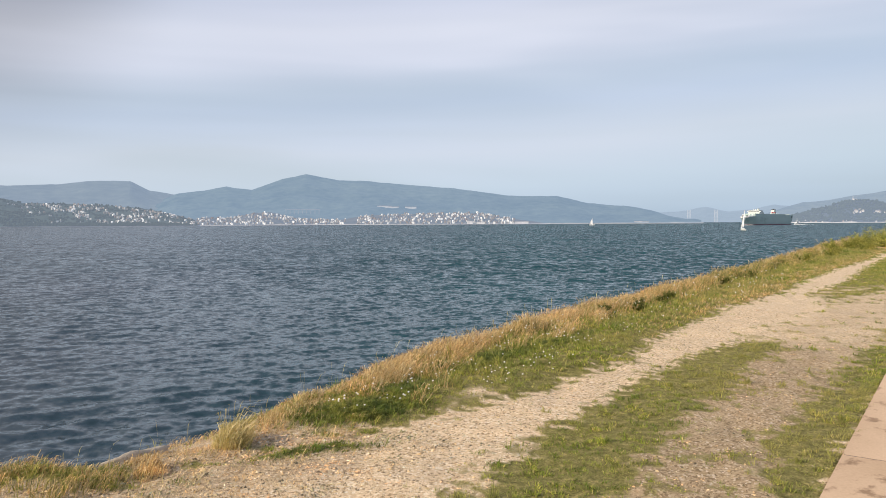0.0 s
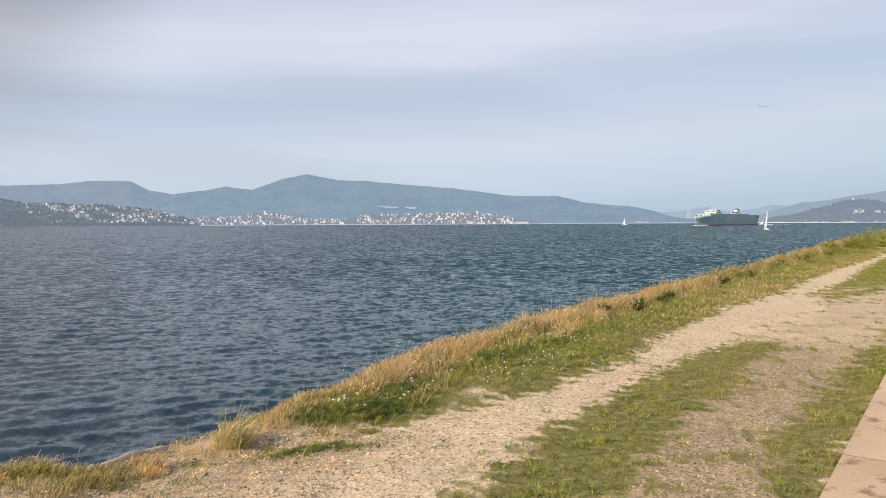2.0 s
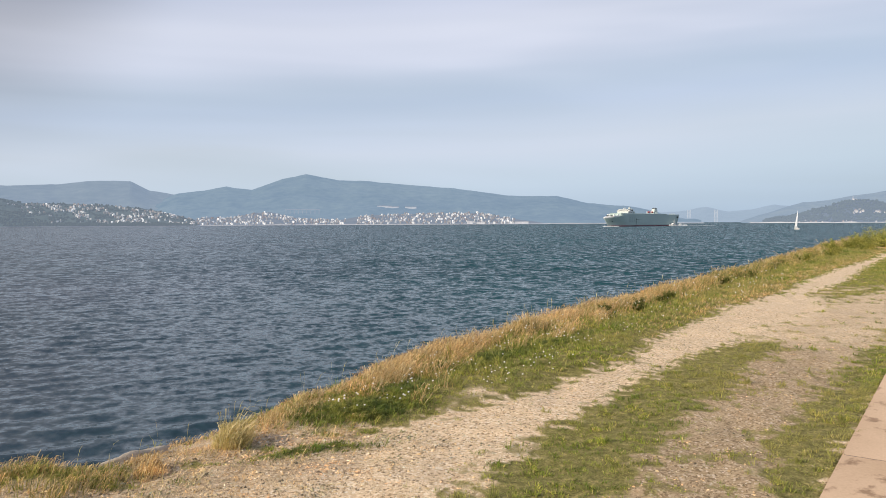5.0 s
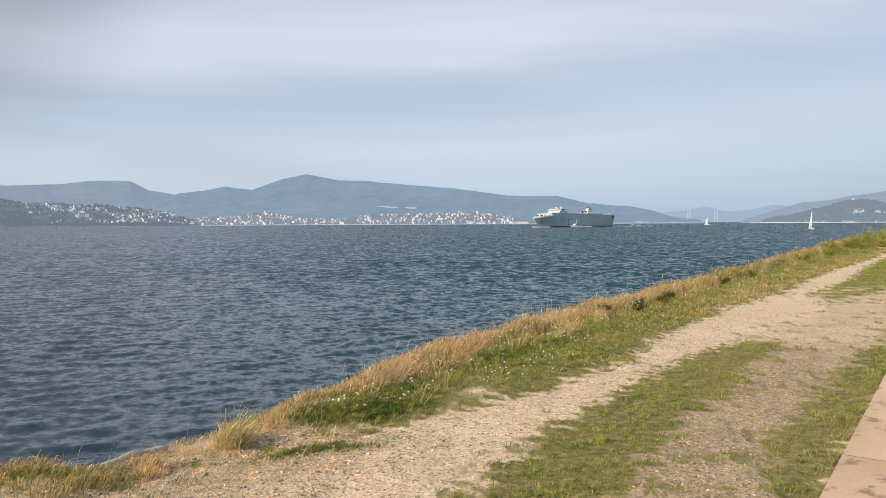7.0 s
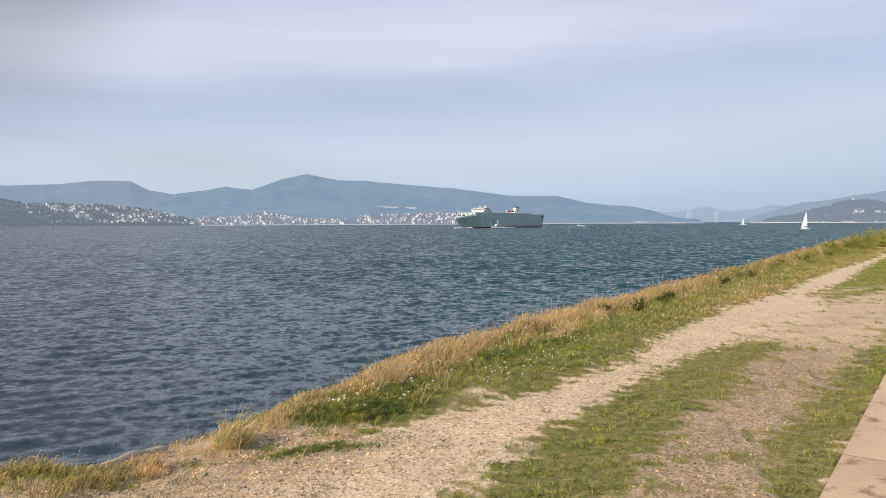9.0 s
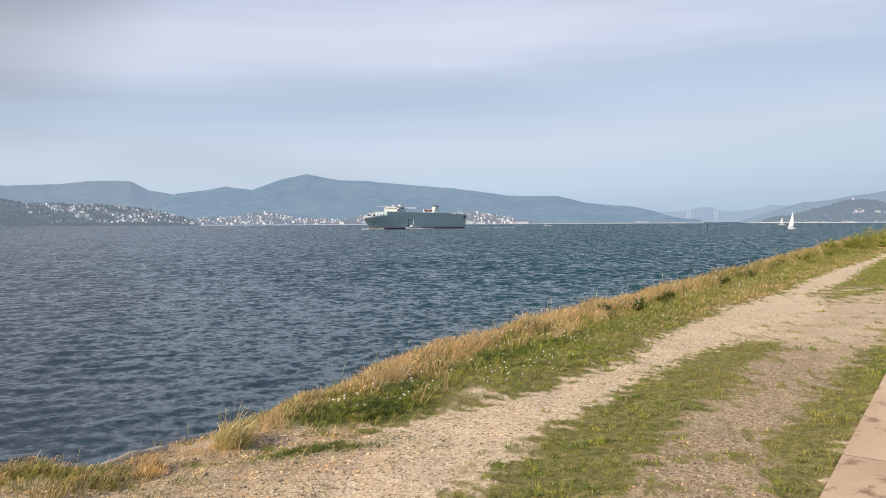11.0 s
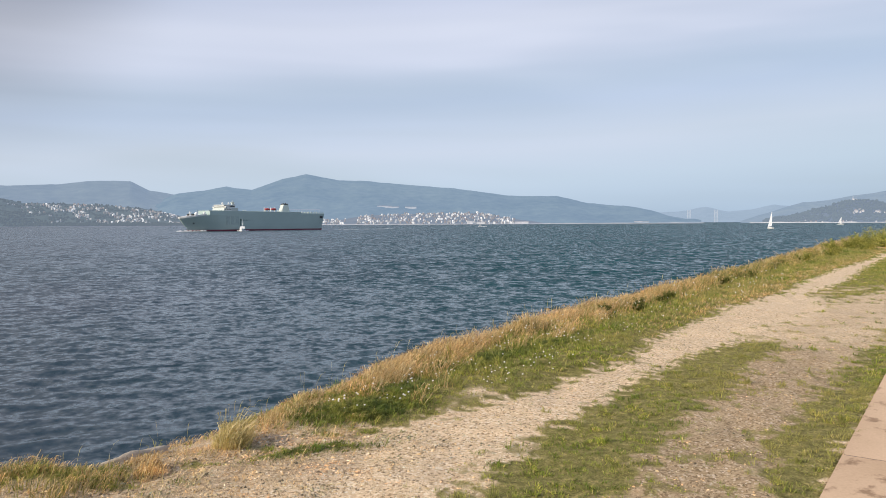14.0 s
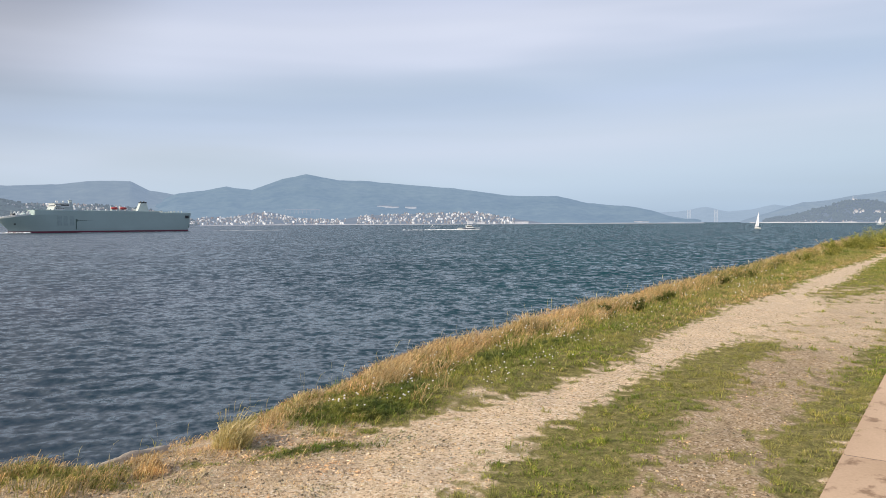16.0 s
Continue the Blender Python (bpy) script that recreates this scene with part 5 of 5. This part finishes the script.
        part("pilot_door", boxed(20.2, 20.9, min(y * 10.4, y * 10.55), max(y * 10.4, y * 10.55), 2.6, 8.4), M["mark"], ship)
        for x, b in ((58.5, 6.35), (63.5, 4.45)):
            part("hawse_port", rod(bmesh.new(), (x, y * (b - 0.7), 9.4), (x + 0.2, y * (b + 0.25), 9.4), 0.45), M["dark"], ship)
        part("anchor", boxed(61.2, 62.4, min(y * 4.2, y * 4.9), max(y * 4.2, y * 4.9), 6.2, 7.4, 0.1), M["dark"], ship, "dark stowed anchor")
    part("stern_ramp", boxed(-73.2, -72.3, -6, 6, 3.0, 13.0, 0.1), M["hull"], ship, "raised stern ramp")
    # broken water at the stem and along the side
    part("bow_wave", foam_strip([(74, 0), (67, 1.6), (60, 4.6), (52, 7.8)], 1.3, 1.0, 5), M["foam"], ship, "white bow wave")
    part("bow_wave", foam_strip([(74, 0), (67, -1.6), (60, -4.6), (52, -7.8)], 1.3, 1.0, 6), M["foam"], ship)
    part("wash", foam_strip([(20, 11.6), (-10, 11.8), (-40, 11.8), (-71, 11.0)], 0.5, 0.1, 7), M["foam"], ship, "thin white wash along the side")
    part("stern_wake", foam_strip([(-73, 2), (-95, 3), (-130, 2), (-170, 4)], 5.0, 0.16, 9), M["foam"], ship, "thin pale stern wake")
    return ship


def foam_strip(line, width, height, seed):
    """A ragged ridge of broken water along a line, made of many small lumps."""
    rng = random.Random(seed)
    bm = bmesh.new()
    for (x0, y0), (x1, y1) in zip(line, line[1:]):
        n = max(3, int(math.hypot(x1 - x0, y1 - y0) / (0.6 * width)))
        for k in range(n):
            q = (k + rng.random()) / n
            r = width * rng.uniform(0.35, 0.8)
            m = Matrix.Translation((x0 + (x1 - x0) * q + rng.uniform(-0.3, 0.3) * width, y0 + (y1 - y0) * q + rng.uniform(-0.4, 0.4) * width, 0.02)) @ Euler((0, 0, rng.uniform(-0.4, 0.4) + math.atan2(y1 - y0, x1 - x0))).to_matrix().to_4x4() @ Matrix.Diagonal((r * rng.uniform(1, 2), r * 0.7, height * rng.uniform(0.3, 1.0), 1))
            bmesh.ops.create_icosphere(bm, subdivisions=1, radius=1.0, matrix=m)
    return bm


def small_hull(bm, length, beam, free):
    st = [(-0.5, 0.38, 0.9), (-0.25, 0.48, 0.9), (0.1, 0.5, 0.95), (0.32, 0.32, 1.05), (0.46, 0.1, 1.15), (0.5, 0.01, 1.2)]
    return loft(bm, [[(x * length, b * beam, free * z), (x * length, b * beam * 0.85, 0.1), (x * length * 0.97, b * beam * 0.4, -0.4), (x * length * 0.97, -b * beam * 0.4, -0.4), (x * length, -b * beam * 0.85, 0.1), (x * length, -b * beam, free * z)] for x, b, z in st])


def sail_mesh(luff0, luff1, clew, belly, rows=14, cols=8):
    """A triangular sail with a curved leech and a belly to leeward, a few centimetres thick."""
    bm = bmesh.new()
    a, b, c = Vector(luff0), Vector(luff1), Vector(clew)
    sides = []
    for off in (0.0, 0.04):
        grid = []
        for i in range(rows + 1):
            v = i / rows
            row = []
            for j in range(cols + 1):
                u = j / cols
                p = a.lerp(b, v) + (c - a) * (1 - v) * u
                p += (c - a) * 0.16 * u * math.sin(math.pi * v)
                p.y += belly * math.sin(math.pi * u) * (1 - v * 0.7) + off
                row.append(bm.verts.new(p))
            grid.append(row)
        for i in range(rows):
            for j in range(cols):
                bm.faces.new((grid[i][j], grid[i][j + 1], grid[i + 1][j + 1], grid[i + 1][j]))
        sides.append(grid)
    bmesh.ops.remove_doubles(bm, verts=bm.verts, dist=0.002)
    bmesh.ops.recalc_face_normals(bm, faces=bm.faces)
    return bm


def make_yacht(name, label, hull_mat, length, mast, full):
    e = empty(name, label, "sailing boat")
    part("hull", small_hull(bmesh.new(), length, length * 0.3, 1.2), hull_mat, e, smooth=False)
    part("cabin", boxed(-length * 0.15, length * 0.2, -length * 0.09, length * 0.09, 1.05, 1.7, 0.15), M["ship_white"], e, "low white coachroof")
    part("mast", rod(bmesh.new(), (length * 0.08, 0, 1.0), (length * 0.06, 0, mast), 0.1, 0.06), M["alu"], e)
    part("boom", rod(bmesh.new(), (length * 0.08, 0, 2.2), (-length * 0.36, 0.5, 2.2), 0.08), M["alu"], e)
    part("mainsail", sail_mesh((length * 0.07, 0, 2.3), (length * 0.06, 0, mast - 0.2), (-length * 0.36, 0.5, 2.3), 0.5), M["sail"], e, "white triangular mainsail", True)
    if full:
        part("jib", sail_mesh((length * 0.47, 0, 1.6), (length * 0.09, 0, mast * 0.88), (length * 0.0, 0.7, 1.9), 0.6), M["sail"], e, "white jib", True)
    part("rudder", boxed(-length * 0.52, -length * 0.48, -0.05, 0.05, -0.3, 0.7, 0.02), M["dark"], e)
    return e


def make_launch(name, label, length, wake):
    e = empty(name, label, "motor boat")
    part("hull", small_hull(bmesh.new(), length, length * 0.29, length * 0.1), M["ship_white"], e, "white hull")
    part("sheer_stripe", loft(bmesh.new(), [[(x * length, b * length * 0.29 + 0.03, length * 0.1 * z * 0.55), (x * length, b * length * 0.29 + 0.03, length * 0.1 * z * 0.8), (x * length, -b * length * 0.29 - 0.03, length * 0.1 * z * 0.8), (x * length, -b * length * 0.29 - 0.03, length * 0.1 * z * 0.55)] for x, b, z in ((-0.3, 0.465, 0.9), (-0.1, 0.485, 0.92), (0.1, 0.5, 0.95), (0.28, 0.355, 1.03))]), M["navy"], e, "dark blue stripe")
    k = length / 14.0
    cabin = part("cabin", prism(bmesh.new(), [(-length * 0.14, 1.2 * k), (length * 0.22, 1.2 * k), (length * 0.12, 2.6 * k), (length * 0.08, 2.8 * k), (-length * 0.14, 2.8 * k)], -length * 0.1, length * 0.1), M["ship_white"], e, "white wheelhouse")
    part("window_band", prism(bmesh.new(), [(-length * 0.1, 1.9 * k), (length * 0.16, 1.9 * k), (length * 0.135, 2.4 * k), (-length * 0.1, 2.4 * k)], -length * 0.103, length * 0.103), M["glass"], cabin)
    bm = rod(bmesh.new(), (-length * 0.05, 0, 2.7 * k), (-length * 0.05, 0, 7.0 * k), 0.28, 0.14)
    rod(bm, (-length * 0.05, -1.0, 4.8 * k), (-length * 0.05, 1.0, 4.8 * k), 0.14)
    box(bm, -length * 0.09, -length * 0.01, -0.5, 0.5, 3.6 * k, 3.9 * k)
    part("mast", bm, M["ship_white"], cabin)
    part("fender", rod(bmesh.new(), (-length * 0.42, 0, 1.1), (length * 0.3, 0, 1.1), 0.12), M["dark"], e)
    part("bow_wave", foam_strip([(length * 0.5, 0), (0, length * 0.2), (-length * 0.5, length * 0.22)], 0.8, 0.6, 15), M["foam"], e)
    part("bow_wave", foam_strip([(length * 0.5, 0), (0, -length * 0.2), (-length * 0.5, -length * 0.22)], 0.8, 0.6, 16), M["foam"], e)
    part("wake", foam_strip([(-length * 0.5, 0), (-length * 1.3, 0.4), (-length * 1.3 - wake, -0.3)], 2.2, 0.7, 17), M["foam"], e, "white churned wake")
    return e


def make_launch_wake():
    """Patches of churned foam along the course that the launch takes when it turns away."""
    course = ((14.05, -170.0, 630.0), (14.2, -160.0, 622.0), (14.35, -144.0, 614.5), (14.5, -126.0, 612.0), (14.67, -107.0, 620.0), (14.84, -87.0, 632.0), (15.0, -68.0, 640.0), (15.17, -51.5, 644.0), (15.34, -34.5, 646.5), (15.5, -18.3, 648.0), (15.68, -3.5, 649.0), (15.86, 11.5, 649.6))
    patches = []
    for k, ((t0, x0, y0), (t1, x1, y1)) in enumerate(zip(course, course[1:])):
        length, turn = math.hypot(x1 - x0, y1 - y0), math.degrees(math.atan2(y1 - y0, x1 - x0))
        ob = mesh_object("wake_foam", foam_strip([(-length / 2 - 1, 0), (length / 2 + 1, 0)], 2.4, 0.8, 30 + k), M["foam"])
        tagged(ob, "patch of white churned wake foam on the water", "foam", "wake of the launch")
        patches.append((ob, t1, (x0 + x1) / 2, (y0 + y1) / 2, turn))
    return patches


def make_gull():
    """A gull in gliding flight, beak towards +y."""
    e = empty("gull", "grey and white gull gliding over the bay", "bird", "gulls")
    rings = [[(r * math.cos(a), y, z + r * 0.85 * math.sin(a)) for a in [k * math.pi / 5 for k in range(10)]] for y, r, z in ((-0.24, 0.02, 0.02), (-0.14, 0.055, 0.01), (0.02, 0.075, 0), (0.14, 0.055, 0.01), (0.2, 0.045, 0.03), (0.25, 0.03, 0.03), (0.27, 0.012, 0.025))]
    part("body", loft(bmesh.new(), rings), M["feather_white"], e, "white body", True)
    part("beak", rod(bmesh.new(), (0, 0.265, 0.025), (0, 0.32, 0.015), 0.012, 0.003, 6), M["beak"], e)
    part("tail", loft(bmesh.new(), [[(-w, y, 0.02), (w, y, 0.02), (w, y, 0.03), (-w, y, 0.03)] for y, w in ((-0.2, 0.03), (-0.36, 0.075))]), M["feather_white"], e)
    for k in (-1, 1):
        span = [[(k * x, f, z), (k * x, (f + r) / 2, z + 0.02), (k * x, r, z), (k * x, (f + r) / 2, z - 0.008)] for x, f, r, z in ((0.04, 0.15, -0.12, 0.03), (0.3, 0.20, -0.11, 0.13), (0.48, 0.14, -0.12, 0.11), (0.68, -0.05, -0.14, 0.04))]
        wing = part("wing", loft(bmesh.new(), span), M["feather_grey"], e, "long grey wing", True)
        part("wing_tip", loft(bmesh.new(), [[(k * x, f, z + 0.004), (k * x, (f + r) / 2, z + 0.02), (k * x, r, z + 0.004), (k * x, (f + r) / 2, z - 0.01)] for x, f, r, z in ((0.58, 0.06, -0.135, 0.075), (0.69, -0.055, -0.145, 0.036))]), M["dark"], wing, "black wing tip")
    return e


gull = make_gull()
second_gull = copy_thing(gull, pose(40, -300, 14))
ship = make_ship()
yacht = make_yacht("sailing_yacht", "white sailing yacht with tall white sails set", M["ship_white"], 10.0, 14.6, True)
sloop = make_yacht("small_sloop", "small white sloop under mainsail far out", M["ship_white"], 10.0, 12.5, False)
launch = make_launch("pilot_launch", "white pilot launch with a dark stripe and wheelhouse", 20.0, 6.0)
wake_patches = make_launch_wake()
skiff = make_launch("small_motor_boat", "small motor boat trailing the ship", 8.0, 4.0)


def motions():
    walk(ship, [(t, pose(x, y, WATER, 0, 0, a)) for t, x, y, a in (
        (0.0, 511.6, 1172.1, -140.3), (1.0, 471.4, 1143.2, -143.8), (2.0, 425.6, 1113.1, -145.3), (3.0, 375.9, 1081.9, -145.6), (4.0, 324.1, 1049.2, -145.1), (5.2, 260.5, 1008.3, -143.6),
        (6.5, 192.0, 961.8, -141.2), (7.5, 140.4, 924.6, -139.2), (8.5, 90.1, 886.4, -137.0), (9.5, 41.3, 847.4, -134.9), (10.5, -6.3, 807.8, -133.2), (11.5, -53.1, 768.0, -131.9),
        (12.5, -99.7, 728.4, -131.3), (13.5, -147.3, 689.4, -131.6), (14.5, -196.9, 651.4, -132.9), (15.2, -233.6, 625.8, -134.4), (16.0, -278.5, 597.8, -136.7))])
    walk(yacht, [(t, pose(x, y, WATER, k, 0, a)) for t, x, y, a, k in (
        (0.0, 214.8, 528, 80, 5), (1.0, 225.9, 535, 79, 5), (2.5, 243.0, 545, 78, 4), (4.0, 259.0, 555, 77, 4), (6.5, 282.1, 570, 76, 4), (7.5, 289.5, 576, 84, 3), (8.0, 292.4, 580, 92, 3),
        (8.5, 291.3, 583, 102, 5), (9.0, 287.4, 586, 98, 6), (11.5, 283.2, 605, 94, 7), (12.5, 280.4, 612, 90, 8), (14.0, 277.3, 625, 90, 6), (16.0, 272.7, 640, 92, 6))])
    walk(sloop, [(t, pose(x, y, WATER, 4, 0, a)) for t, x, y, a in (
        (0.0, 267.1, 1320, -20), (2.5, 334.8, 1300, -18), (6.5, 439.9, 1270, -22), (9.0, 505.5, 1240, -24), (12.5, 599.5, 1200, -20), (16.0, 693.9, 1170, -18))])
    walk(launch, [(t, pose(x, y, WATER, 0, 0, a)) for t, x, y, a in (
        (0.0, 604.4, 1260, -140), (1.0, 581.0, 1235, -138), (2.0, 513.9, 1185, -142), (3.0, 483.8, 1150, -140), (3.5, 461.7, 1120, -138), (4.0, 419.5, 1095, -145), (6.5, 198.8, 946.7, -141), (8.0, 112.2, 881.5, -138),
        (9.0, 61.9, 841.3, -136), (11.5, -52.5, 744.7, -132), (12.5, -95.6, 708.9, -131), (13.5, -153.0, 658.8, -128), (13.9, -174.0, 640.0, -100), (14.2, -160.0, 622.0, -30),
        (14.5, -126.0, 612, 12), (15.0, -68.0, 640, 22), (15.5, -18.3, 648, 8), (16.0, 23.0, 650, 3))])
    walk(skiff, [(t, pose(x, y, WATER, 0, 0, a)) for t, x, y, a in (
        (0.0, 611.4, 1350, -160), (4.0, 447.7, 1310, -160), (7.0, 327.1, 1270, -162), (8.0, 259.7, 1250, -160), (9.0, 226.3, 1230, -148), (12.5, 111.2, 1150, -142), (15.0, 18.5, 1040, -130), (16.0, -14.4, 1000, -130))])
    for ob, t1, x, y, turn in wake_patches:
        rows = [(0.0, -1.8), (t1 - 0.05, -1.8), (t1 + 0.12, 0.0), (t1 + 0.5, -0.15), (t1 + 0.9, -1.2), (16.0, -1.2)]
        keep = [r for r in rows if r[0] < 15.99]
        last = np.interp(16.0, [r[0] for r in rows[:5]], [r[1] for r in rows[:5]])
        walk(ob, [(t, pose(x, y, WATER + z, 0, 0, turn)) for t, z in keep + [(16.0, float(last))]])
    walk(gull, [(t, pose(x, y, z, 4, k, a)) for t, x, y, z, k, a in (
        (0.0, -260, -420, 20, 0, -32), (1.6, -70, -95, 12, 5, -32), (1.8, -17, -9, 7, 10, -30), (1.9, 11.6, 42, 9.5, 8, -30), (2.0, 40.6, 94, 16, 12, -30), (2.1, 77, 150, 22.4, 15, -33),
        (2.3, 127, 230, 31, 10, -34), (2.7, 230, 380, 36, 5, -38), (3.5, 480, 640, 40, 0, -45), (8.0, 1500, 1200, 60, 0, -60), (16.0, 2600, 1500, 60, 0, -70))])
    walk(second_gull, [(t, pose(x, y, z, 4, k, a)) for t, x, y, z, k, a in (
        (0.0, 40, -900, 30, 0, 0), (12.0, 30, -400, 25, 0, 0), (15.0, 20, -160, 18, 5, 4), (15.4, 9, -16, 13, 25, 5), (15.5, -2.8, 100, 7.55, 35, 6), (15.6, -14, 290, 11, 15, 5), (15.7, -25, 430, 12, 5, 5), (16.0, -60, 900, 14, 0, 4))])
    walk(water, [(0.0, pose(0, 0, WATER)), (16.0, pose(7.0, -15.0, WATER))])


motions()
